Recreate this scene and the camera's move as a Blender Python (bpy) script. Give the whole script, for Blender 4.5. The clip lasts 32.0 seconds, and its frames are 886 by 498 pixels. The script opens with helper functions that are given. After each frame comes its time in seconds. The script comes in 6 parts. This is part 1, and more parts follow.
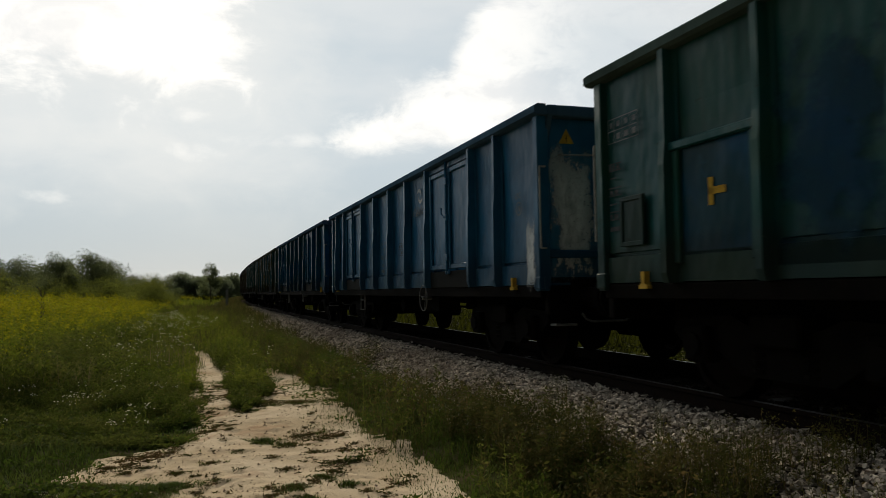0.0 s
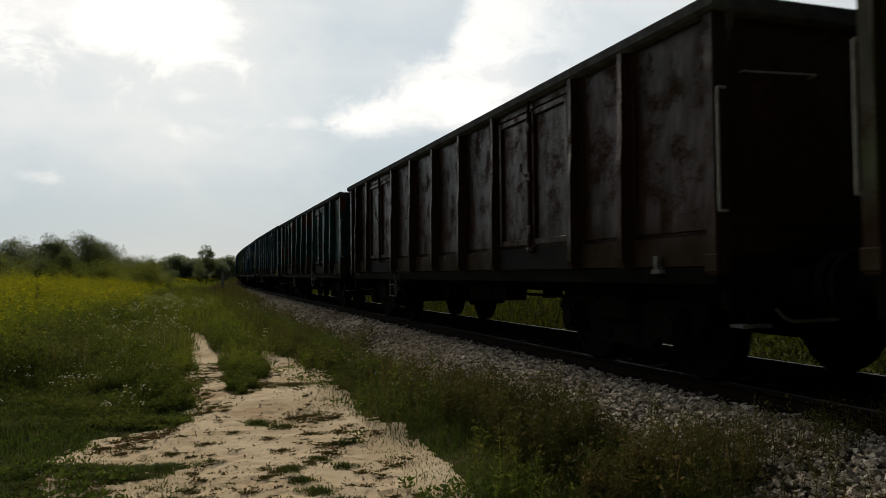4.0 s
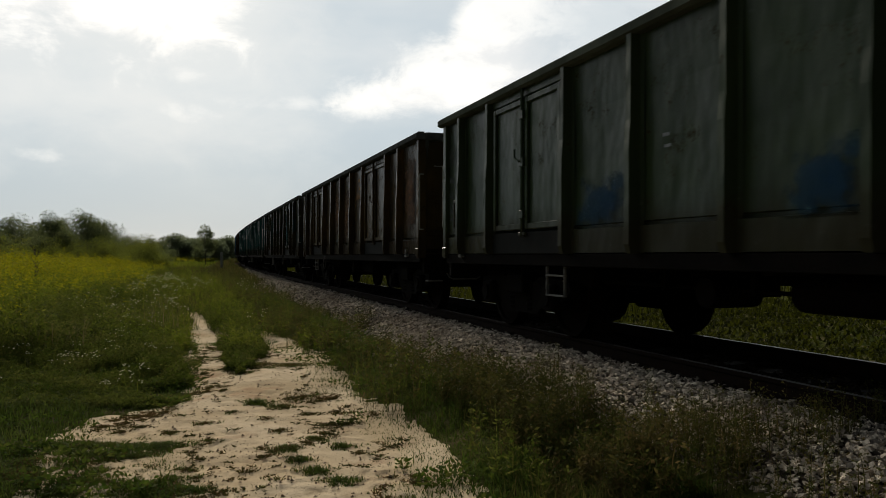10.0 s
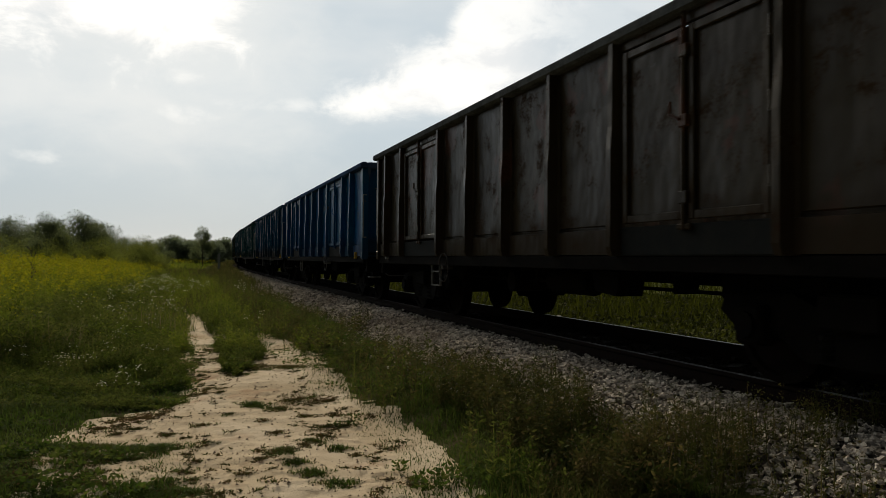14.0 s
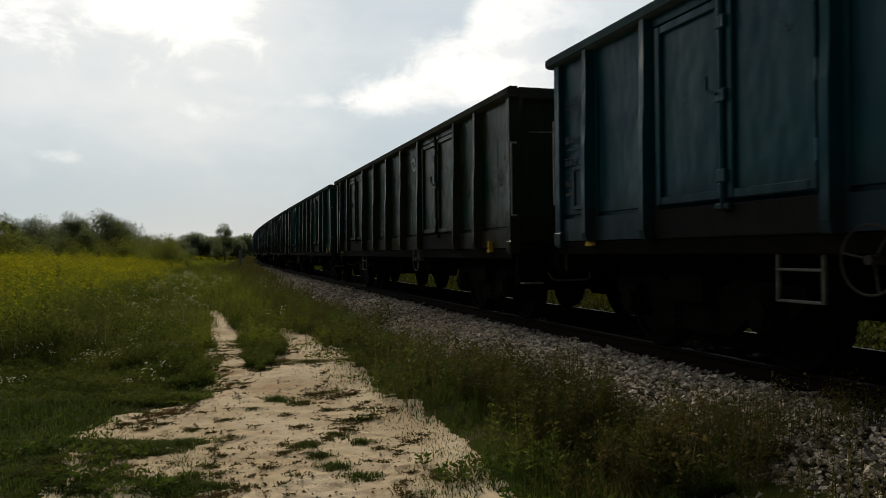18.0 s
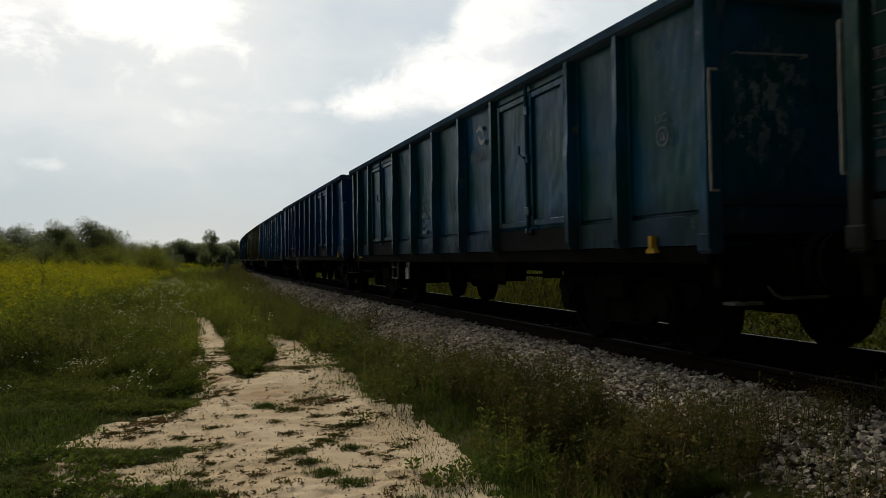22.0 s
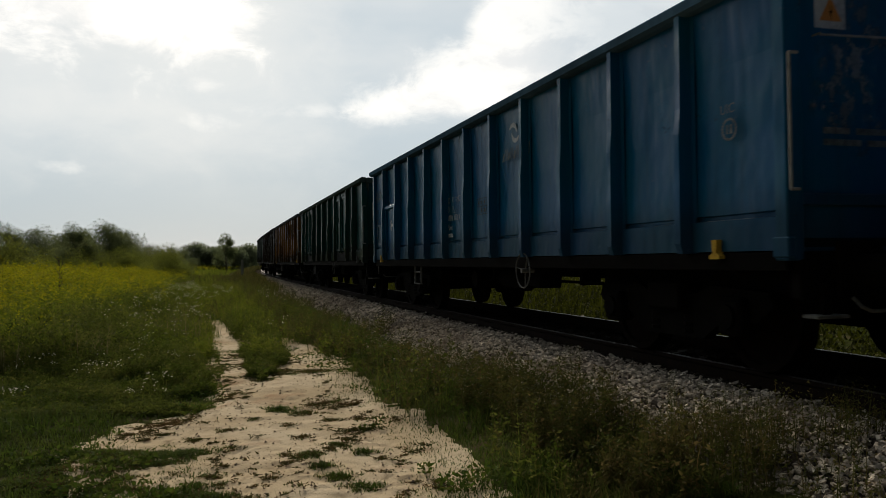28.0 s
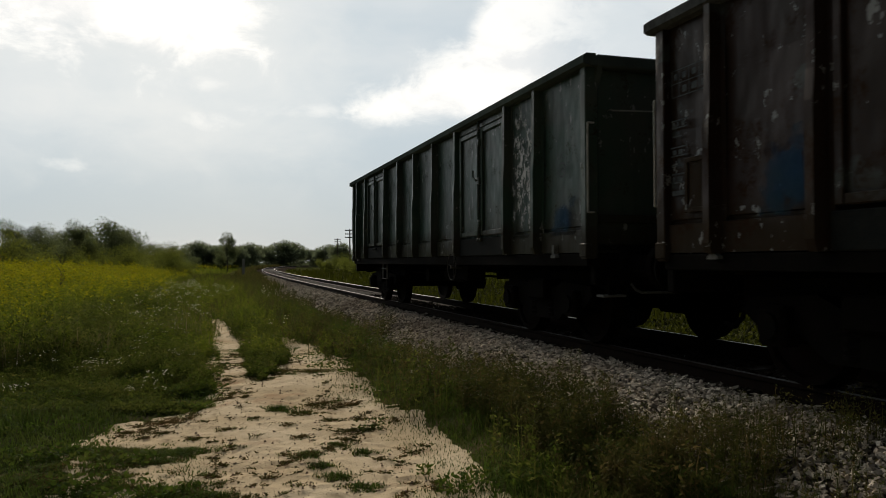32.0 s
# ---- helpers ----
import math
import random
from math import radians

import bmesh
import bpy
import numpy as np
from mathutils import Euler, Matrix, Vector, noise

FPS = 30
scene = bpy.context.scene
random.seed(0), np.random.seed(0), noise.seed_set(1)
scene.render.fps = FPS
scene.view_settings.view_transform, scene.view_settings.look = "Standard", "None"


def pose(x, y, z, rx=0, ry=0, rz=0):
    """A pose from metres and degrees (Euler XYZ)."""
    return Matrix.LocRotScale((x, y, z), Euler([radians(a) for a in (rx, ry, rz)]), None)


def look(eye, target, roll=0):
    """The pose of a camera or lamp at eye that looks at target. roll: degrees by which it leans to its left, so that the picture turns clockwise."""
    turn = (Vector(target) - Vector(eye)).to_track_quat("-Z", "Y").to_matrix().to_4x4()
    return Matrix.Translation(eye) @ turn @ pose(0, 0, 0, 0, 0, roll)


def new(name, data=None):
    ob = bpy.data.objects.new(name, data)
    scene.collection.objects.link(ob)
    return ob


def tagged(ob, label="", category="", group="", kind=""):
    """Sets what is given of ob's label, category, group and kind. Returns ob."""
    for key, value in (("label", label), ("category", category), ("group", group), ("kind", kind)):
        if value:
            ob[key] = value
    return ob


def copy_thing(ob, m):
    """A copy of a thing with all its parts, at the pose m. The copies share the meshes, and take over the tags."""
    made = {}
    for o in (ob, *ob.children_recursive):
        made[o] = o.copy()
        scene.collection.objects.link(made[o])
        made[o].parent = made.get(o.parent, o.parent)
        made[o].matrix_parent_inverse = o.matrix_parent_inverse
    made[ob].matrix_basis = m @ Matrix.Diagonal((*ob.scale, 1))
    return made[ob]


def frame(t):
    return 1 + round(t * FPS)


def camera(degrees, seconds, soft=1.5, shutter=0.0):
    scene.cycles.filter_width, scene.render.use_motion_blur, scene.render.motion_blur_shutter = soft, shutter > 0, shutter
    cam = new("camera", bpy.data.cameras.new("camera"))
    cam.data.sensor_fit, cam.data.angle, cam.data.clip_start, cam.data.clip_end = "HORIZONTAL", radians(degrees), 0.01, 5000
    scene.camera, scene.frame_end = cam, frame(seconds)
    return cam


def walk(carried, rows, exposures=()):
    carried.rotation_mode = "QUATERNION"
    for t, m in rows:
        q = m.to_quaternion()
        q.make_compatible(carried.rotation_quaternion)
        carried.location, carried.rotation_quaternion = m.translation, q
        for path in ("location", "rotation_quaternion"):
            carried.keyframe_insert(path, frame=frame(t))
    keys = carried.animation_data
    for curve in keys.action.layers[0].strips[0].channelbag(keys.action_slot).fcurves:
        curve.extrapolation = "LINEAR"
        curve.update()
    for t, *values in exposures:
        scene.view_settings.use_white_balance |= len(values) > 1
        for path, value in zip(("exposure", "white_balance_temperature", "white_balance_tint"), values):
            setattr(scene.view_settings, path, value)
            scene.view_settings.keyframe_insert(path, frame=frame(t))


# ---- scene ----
# Camera: hand-held on a sandy path beside a railway; it only turns a little.
EYE = (0.0, 0.0, 1.56)
RAIL = 0.62            # height of the rail heads over the path
cam = camera(60.1, 32.0, soft=0.85, shutter=0.06)


def cam_pose(yaw, pitch, roll):
    m = pose(0, 0, 0, 0, 0, yaw) @ pose(0, 0, 0, 90 + pitch) @ pose(0, 0, 0, 0, 0, roll)
    return Matrix.Translation(EYE) @ m


walk(cam, [(t, cam_pose(yaw, pitch, roll)) for t, yaw, pitch, roll in [
    (0, -1.17, 3.03, -0.93), (0.5, -1.75, 2.96, -0.57), (1, -1.79, 2.88, -0.75), (1.5, -1.51, 2.70, -0.46),
    (2, -1.05, 2.60, -0.48), (2.5, -1.26, 2.41, -0.87), (3, -1.59, 2.00, -0.91), (3.5, -1.50, 1.75, -0.55),
    (5.5, -1.35, 2.25, -0.62), (6, -1.44, 2.30, -0.73), (6.5, -1.31, 2.22, -0.62), (7, -1.25, 2.07, -0.41),
    (7.5, -1.16, 1.69, -0.31), (8, -1.16, 1.43, -0.21), (8.5, -1.57, 1.21, 0.09), (9, -1.51, 0.90, 0.06),
    (9.5, -1.58, 0.75, 0.03), (10, -1.51, 0.52, 0.14), (10.5, -1.63, 0.56, 0.05), (11, -1.73, 1.01, -0.01),
    (11.5, -1.91, 1.19, 0.14), (12, -1.66, 0.83, 0.05), (12.5, -1.39, 0.83, 0.04), (13, -1.43, 0.61, -0.22),
    (13.5, -1.47, 0.60, 0.20), (14, -1.70, 0.68, 0.24), (14.5, -1.92, 0.64, 0.20), (16.5, -2.11, 0.50, 0.38),
    (17, -1.14, 0.35, 0.02), (17.5, -0.53, 0.26, -0.26), (18, -0.23, 0.17, -0.59), (18.5, -0.31, 0.16, -0.45),
    (19, -0.47, 0.35, -0.28), (19.5, -0.82, 0.43, -0.32), (20, -1.14, 0.39, -0.61), (20.5, -1.36, 0.15, -0.98),
    (21, -1.43, 0.32, -1.04), (21.5, -1.21, 0.50, -1.29), (22, -1.15, 0.47, -1.21), (22.5, -1.33, 0.55, -1.18),
    (23, -1.29, 0.63, -1.26), (23.5, -1.33, 0.58, -0.98), (24, -1.30, 0.37, -0.87), (24.5, -1.29, 0.18, -1.10),
    (25, -0.81, 0.31, -1.26), (25.5, -0.85, 0.63, -1.40), (27.5, -0.46, 0.90, -0.61), (28, -0.10, 0.85, -0.81),
    (28.5, 0.07, 0.67, -0.57), (29, 0.19, 0.60, -0.40), (29.5, 0.13, 0.52, -0.27), (30, 0.19, 0.51, -0.14),
    (30.5, 0.15, 0.54, 0.14), (31, -0.30, 0.82, -0.05), (31.5, -0.33, 0.82, -0.16), (32, 0.00, 0.95, -0.21),
]])
scene.view_settings.exposure = 0.0

# ---------------------------------------------------------------- light
SUN_YAW, SUN_UP = 17.5, 23.0     # degrees left of straight ahead, degrees over the horizon


def sky_dir(yaw, up):
    a, b = radians(yaw), radians(up)
    return Vector((-math.sin(a) * math.cos(b), math.cos(a) * math.cos(b), math.sin(b)))


class Nodes:
    """A short hand for node trees."""

    def __init__(self, tree):
        self.tree = tree
        tree.nodes.clear()

    def add(self, kind, inputs=None, **settings):
        n = self.tree.nodes.new(kind)
        if "operation" in settings:
            n.operation = settings["operation"]
        if "use_clamp" in settings:
            n.use_clamp = settings["use_clamp"]
        if "interpolation_type" in settings:
            n.interpolation_type = settings["interpolation_type"]
        if "data_type" in settings:
            n.data_type, n.blend_type = settings["data_type"], settings["blend_type"]
        for k, v in (inputs or {}).items():
            if isinstance(v, bpy.types.NodeSocket):
                self.tree.links.new(v, n.inputs[k])
            else:
                n.inputs[k].default_value = v
        return n

    def math(self, op, a, b=0.5, c=0.5, clamp=False):
        return self.add("ShaderNodeMath", {0: a, 1: b, 2: c}, operation=op, use_clamp=clamp).outputs[0]

    def step(self, x, lo, hi, out_lo=0.0, out_hi=1.0):
        return self.add("ShaderNodeMapRange", {"Value": x, "From Min": lo, "From Max": hi, "To Min": out_lo, "To Max": out_hi},
                        interpolation_type="SMOOTHSTEP").outputs[0]

    def mix(self, f, a, b, blend="MIX"):
        n = self.add("ShaderNodeMix", data_type="RGBA", blend_type=blend)
        for i, v in ((0, f), (6, a), (7, b)):
            if isinstance(v, bpy.types.NodeSocket):
                self.tree.links.new(v, n.inputs[i])
            else:
                n.inputs[i].default_value = v if i == 0 else (*v[:3], 1.0)
        return n.outputs[2]

    def noise(self, vec, scale, detail=4.0, rough=0.55, distortion=0.0):
        ins = {"Scale": scale, "Detail": detail, "Roughness": rough, "Distortion": distortion}
        if vec is not None:
            ins["Vector"] = vec
        return self.add("ShaderNodeTexNoise", ins).outputs[0]

    def mapped(self, vec, loc=(0, 0, 0), scale=(1, 1, 1)):
        return self.add("ShaderNodeMapping", {"Vector": vec, "Location": loc, "Scale": scale}).outputs[0]


def build_world():
    world = bpy.data.worlds.new("overcast_sky")
    world.use_nodes = True
    scene.world = world
    n = Nodes(world.node_tree)
    d = n.add("ShaderNodeTexCoord").outputs["Generated"]
    sky = n.add("ShaderNodeTexSky")
    sky.sky_type, sky.sun_disc = "NISHITA", False
    sky.sun_elevation, sky.sun_rotation = radians(SUN_UP), radians(-SUN_YAW)
    sep = n.add("ShaderNodeSeparateXYZ", {0: d})
    z = sep.outputs[2]
    # bearing (degrees left of ahead) and height (degrees)
    az = n.math("MULTIPLY", n.math("ARCTAN2", n.math("MULTIPLY", sep.outputs[0], -1.0), sep.outputs[1]), 57.3)
    el = n.math("MULTIPLY", n.math("ARCSINE", z), 57.3)
    flat = n.mapped(d, scale=(1.0, 1.0, 1.7))
    soft = n.noise(n.mapped(d, (0.4, 0, 0), (1.0, 1.0, 3.0)), 3.0, 4.0, 0.5)
    puff = n.noise(flat, 11.0, 8.0, 0.62, 0.4)
    fine = n.noise(n.mapped(flat, (2, 5, 1)), 30.0, 6.0, 0.6)
    wob = n.math("SUBTRACT", n.math("MULTIPLY_ADD", fine, 0.3, n.math("MULTIPLY", puff, 1.4)), 0.85)

    def dot(v):
        return n.add("ShaderNodeVectorMath", {0: d, 1: tuple(v)}, operation="DOT_PRODUCT").outputs["Value"]
    glow = dot(sky_dir(SUN_YAW, SUN_UP))
    # the torn bright cloud before the sun
    rim = n.math("MINIMUM", n.math("SUBTRACT", az, 12.8), n.math("SUBTRACT", el, 13.2))
    rim = n.math("MINIMUM", rim, n.math("SUBTRACT", 60.0, az))
    c1 = n.step(n.math("MULTIPLY_ADD", wob, 9.0, rim), -0.6, 3.2)
    # the slanting bank of white cloud: under a leaning edge, over a soft lower rim
    lean = n.math("MULTIPLY_ADD", n.math("SUBTRACT", 7.4, az), 0.56, n.math("SUBTRACT", 11.0, el))
    lean = n.math("ADD", lean, n.math("MULTIPLY", n.math("MAXIMUM", n.math("SUBTRACT", -1.8, az), 0.0), 1.1))
    c2 = n.math("MULTIPLY", n.step(n.math("MULTIPLY_ADD", wob, 5.0, lean), -1.0, 2.0), n.step(n.math("MULTIPLY_ADD", wob, 2.0, el), 9.9, 11.6))
    grey = n.step(n.math("MULTIPLY_ADD", wob, 6.0, az), -13.0, -4.5, 0.3, 1.0)
    c2 = n.math("MULTIPLY", c2, grey)

    def wisp(a0, e0, wide, thin):
        """A small bright streak."""
        p = n.math("POWER", n.math("DIVIDE", n.math("SUBTRACT", az, a0), wide), 2.0)
        q = n.math("POWER", n.math("DIVIDE", n.math("SUBTRACT", el, e0), thin), 2.0)
        r = n.math("MULTIPLY_ADD", wob, 5.0, n.math("SUBTRACT", 1.0, n.math("ADD", p, q)))
        return n.step(r, -0.6, 2.2, 0.0, 0.4)
    white = n.math("MAXIMUM", c1, c2)
    for place in ((16.8, 10.1, 1.6, 0.6), (26.4, 6.6, 1.3, 0.42), (10.5, 11.0, 4.5, 0.5), (18.0, 12.6, 2.5, 0.6)):
        white = n.math("MAXIMUM", white, wisp(*place))
    base = n.mix(n.step(soft, 0.36, 0.66), (0.545, 0.63, 0.685), (0.69, 0.735, 0.755))
    base = n.mix(n.step(el, 2.0, 13.0, 0.75, 0.0), base, (0.395, 0.48, 0.545))
    halo = n.step(n.math("MULTIPLY_ADD", wob, 7.0, rim), -9.0, 1.0, 0.0, 0.5)
    base = n.mix(halo, base, (0.855, 0.855, 0.825))
    lit = n.mix(white, base, n.mix(n.step(puff, 0.38, 0.56), (0.90, 0.90, 0.885), (1.06, 1.045, 1.0)))
    dim = n.step(glow, 0.05, 0.9, 0.05, 1.0)      # the sky away from the sun is much duller
    clouds = n.add("ShaderNodeBackground", {"Color": lit, "Strength": dim}).outputs[0]
    clear = n.add("ShaderNodeBackground", {"Color": sky.outputs[0], "Strength": 0.1}).outputs[0]
    both = n.add("ShaderNodeMixShader", {0: 0.94, 1: clear, 2: clouds}).outputs[0]
    n.add("ShaderNodeOutputWorld", {"Surface": both})


build_world()
sun = new("sun", bpy.data.lights.new("sun", "SUN"))
sun.data.energy, sun.data.angle, sun.data.color = 3.2, radians(12), (1.0, 0.89, 0.73)
sun.matrix_world = look(sky_dir(SUN_YAW, SUN_UP) * 60, (0, 0, 0))

# ---------------------------------------------------------------- materials


def material(name):
    m = bpy.data.materials.new(name)
    m.use_nodes = True
    return m, Nodes(m.node_tree)


def finish(n, color, rough, metal=0.0, bump=None, strength=0.3, distance=0.01, spec=0.5):
    ins = {"Base Color": color, "Roughness": rough, "Metallic": metal, "Specular IOR Level": spec}
    if bump is not None:
        ins["Normal"] = n.add("ShaderNodeBump", {"Height": bump, "Strength": strength, "Distance": distance}).outputs[0]
    p = n.add("ShaderNodeBsdfPrincipled", ins)
    n.add("ShaderNodeOutputMaterial", {"Surface": p.outputs[0]})


def paint(name, base, second=None, rust=0.25, seed=0.0, patch=None, peel=0.0, gloss=0.06):
    """Old wagon paint: faded fields, rain streaks, brake dust, rust blooms; patch adds fields of another paint, peel bare flakes."""
    m, n = material(name)
    here = n.add("ShaderNodeTexCoord").outputs["Object"]
    rnd = n.add("ShaderNodeObjectInfo").outputs["Random"]
    shift = n.add("ShaderNodeCombineXYZ", {0: n.math("MULTIPLY", rnd, 31.0), 1: seed * 1.3, 2: seed * 0.7})
    co = n.add("ShaderNodeVectorMath", {0: here, 1: shift.outputs[0]}, operation="ADD").outputs[0]
    height = n.add("ShaderNodeSeparateXYZ", {0: here}).outputs[2]
    big = n.noise(co, 0.9, 4.0, 0.6)
    mid = n.noise(co, 3.5, 6.0, 0.65)
    streak = n.noise(n.mapped(co, scale=(9.0, 9.0, 0.45)), 1.0, 4.0, 0.6)
    fine = n.noise(co, 38.0, 4.0, 0.6)
    second = second or tuple(c * 0.62 + 0.003 for c in base)
    col = n.mix(n.step(big, 0.36, 0.64), base, second)
    col = n.mix(n.step(streak, 0.48, 0.8, 0.0, 0.4), col, tuple(c * 0.35 + 0.002 for c in base))
    col = n.mix(n.step(mid, 0.56, 0.74, 0.0, 0.35), col, tuple(c * 1.5 + 0.006 for c in base))
    if patch:
        col = n.mix(n.step(n.noise(n.mapped(co, (7, 2, 1)), 0.9, 5.0, 0.6), 0.56, 0.6), col, patch)
    dusty = n.step(n.math("MULTIPLY_ADD", mid, -0.5, height), 0.85, 1.25, min(0.9, 0.25 + 1.3 * rust), 0.0)      # brake dust along the sill
    col = n.mix(dusty, col, (0.032, 0.024, 0.016))
    spots = n.math("ADD", n.math("MULTIPLY", mid, 0.62), n.math("MULTIPLY", fine, 0.38))
    rusty = n.step(spots, 0.64 - 0.24 * rust, 0.76 - 0.2 * rust, 0.0, 0.8)
    col = n.mix(rusty, col, n.mix(fine, (0.011, 0.006, 0.004), (0.045, 0.022, 0.011)))
    scuff = n.step(n.noise(n.mapped(co, (3, 1, 8), (1.0, 1.0, 1.6)), 7.0, 7.0, 0.72), 0.62, 0.7, 0.0, 0.35)
    col = n.mix(scuff, col, tuple(0.5 * c + 0.075 for c in base))
    if peel:
        flake = n.step(n.noise(n.mapped(co, (1, 9, 4), (2.2, 2.2, 1.5)), 3.2, 6.0, 0.7), 0.66 - 0.1 * peel, 0.68 - 0.1 * peel)
        col = n.mix(flake, col, (0.07 + 0.3 * peel, 0.075 + 0.3 * peel, 0.075 + 0.29 * peel))
    shine = n.math("MULTIPLY", n.math("SUBTRACT", 1.0, n.math("MAXIMUM", dusty, rusty)), gloss)      # dust and rust are matt
    rough = n.step(n.math("ADD", mid, rusty), 0.3, 1.5, 0.28, 0.7)
    dents = n.math("MULTIPLY_ADD", n.noise(n.mapped(co, scale=(1.6, 1.6, 0.9)), 1.7, 2.0), 5.0, n.math("MULTIPLY_ADD", fine, 0.06, n.math("MULTIPLY", mid, 0.4)))
    finish(n, col, rough, bump=dents, strength=0.4, distance=0.02, spec=shine)
    return m


def decal(name, a, b, seed, flecks=False, most=1.0, ragged=1.9, drip=1.0):
    """Sprayed or scraped paint with torn edges, on a thin sheet over the wagon's side."""
    m, n = material(name)
    g = n.add("ShaderNodeSeparateXYZ", {0: n.add("ShaderNodeTexCoord").outputs["Generated"]})
    co = n.mapped(n.add("ShaderNodeTexCoord").outputs["Object"], (seed, seed * 2, 0))
    wide = n.math("MINIMUM", g.outputs[0], n.math("SUBTRACT", 1.0, g.outputs[0]))
    tall = n.math("MINIMUM", g.outputs[2], n.math("SUBTRACT", 1.0, g.outputs[2]))
    torn, fine = n.noise(n.mapped(co, scale=(1.0, 1.0, drip)), 3.0, 8.0, 0.72), n.noise(co, 26.0, 5.0, 0.65)
    cover = n.step(n.math("MULTIPLY_ADD", n.math("SUBTRACT", torn, 0.5), ragged, n.math("MINIMUM", wide, tall)), 0.05, 0.32)
    cover = n.math("MULTIPLY", cover, n.step(fine, 0.3, 0.42))
    if flecks:
        cover = n.math("MULTIPLY", cover, n.step(n.noise(n.mapped(co, (4, 1, 7), (1.0, 1.0, 0.7)), 9.0, 7.0, 0.75), 0.48, 0.53))
    cover = n.math("MULTIPLY", cover, most)
    p = n.add("ShaderNodeBsdfPrincipled", {"Base Color": n.mix(n.step(torn, 0.4, 0.62), a, b), "Roughness": 0.85, "Specular IOR Level": 0.12}).outputs[0]
    clear = n.add("ShaderNodeBsdfTransparent").outputs[0]
    n.add("ShaderNodeOutputMaterial", {"Surface": n.add("ShaderNodeMixShader", {0: cover, 1: clear, 2: p}).outputs[0]})
    return m


def simple(name, a, b, scale=8.0, rough=0.6, metal=0.0, bump=0.3, spec=0.4, distance=0.01):
    """Two-tone surface with grain at two scales."""
    m, n = material(name)
    co = n.add("ShaderNodeTexCoord").outputs["Object"]
    big = n.noise(co, scale, 5.0, 0.6)
    fine = n.noise(co, scale * 9, 4.0, 0.6)
    f = n.step(n.math("MULTIPLY_ADD", fine, 0.35, n.math("MULTIPLY", big, 0.65)), 0.3, 0.7)
    finish(n, n.mix(f, a, b), n.step(big, 0.2, 0.8, rough - 0.12, min(1.0, rough + 0.15)), metal,
           n.math("MULTIPLY_ADD", fine, 0.4, big), bump, distance, spec)
    return m


def foliage(name, a, b, c, thin=0.35, rough=0.8):
    """Leaves and blades: every leaf has its own tone between a, b and c, and lets some light through."""
    m, n = material(name)
    rnd = n.add("ShaderNodeNewGeometry").outputs["Random Per Island"]
    big = n.noise(n.add("ShaderNodeNewGeometry").outputs["Position"], 0.45, 3.0)
    col = n.mix(n.step(rnd, 0.0, 0.6), a, b)
    col = n.mix(n.step(rnd, 0.62, 1.0), col, c)
    col = n.mix(n.step(big, 0.4, 0.65, 0.0, 0.5), col, n.mix(0.5, a, c))
    clump = n.noise(n.add("ShaderNodeNewGeometry").outputs["Position"], 1.7, 4.0, 0.6)
    col = n.mix(n.step(clump, 0.5, 0.66, 0.0, 0.55), col, tuple(0.45 * v for v in a))
    col = n.mix(n.step(clump, 0.5, 0.34, 0.0, 0.4), col, c)
    p = n.add("ShaderNodeBsdfPrincipled", {"Base Color": col, "Roughness": rough, "Specular IOR Level": 0.03}).outputs[0]
    t = n.add("ShaderNodeBsdfTranslucent", {"Color": col}).outputs[0]
    n.add("ShaderNodeOutputMaterial", {"Surface": n.add("ShaderNodeMixShader", {0: thin, 1: p, 2: t}).outputs[0]})
    return m


def sand_material():
    m, n = material("trodden_sand")
    co = n.add("ShaderNodeNewGeometry").outputs["Position"]
    big, mid, fine = n.noise(co, 0.8, 4.0), n.noise(co, 5.0, 6.0, 0.65), n.noise(co, 60.0, 5.0, 0.7)
    col = n.mix(n.step(big, 0.35, 0.65), (0.52, 0.405, 0.26), (0.64, 0.52, 0.36))
    col = n.mix(n.step(mid, 0.5, 0.75, 0.0, 0.6), col, (0.29, 0.20, 0.12))
    col = n.mix(n.step(fine, 0.55, 0.75, 0.0, 0.6), col, (0.24, 0.19, 0.14))
    col = n.mix(n.step(n.noise(n.mapped(co, (5, 3, 0)), 1.1, 3.0), 0.58, 0.7, 0.0, 0.5), col, (0.33, 0.18, 0.10))
    col = n.mix(n.step(n.noise(n.mapped(co, (9, 1, 0), (1, 0.55, 1)), 2.6, 6.0, 0.7), 0.55, 0.68, 0.0, 0.55), col, (0.17, 0.125, 0.07))      # trodden litter
    finish(n, col, 0.95, bump=n.math("MULTIPLY_ADD", fine, 0.35, mid), strength=0.7, distance=0.03, spec=0.0)
    return m


def soil_material():
    m, n = material("grassy_soil")
    co = n.add("ShaderNodeNewGeometry").outputs["Position"]
    big, mid, fine = n.noise(co, 0.25, 4.0), n.noise(co, 2.2, 6.0, 0.65), n.noise(co, 30.0, 5.0, 0.7)
    col = n.mix(n.step(big, 0.35, 0.65), (0.03, 0.04, 0.01), (0.055, 0.06, 0.016))
    col = n.mix(n.step(mid, 0.48, 0.72, 0.0, 0.8), col, (0.14, 0.105, 0.065))
    col = n.mix(n.step(fine, 0.5, 0.8, 0.0, 0.6), col, (0.02, 0.024, 0.01))
    finish(n, col, 0.95, bump=n.math("MULTIPLY_ADD", fine, 0.4, mid), strength=0.8, distance=0.05, spec=0.0)
    return m


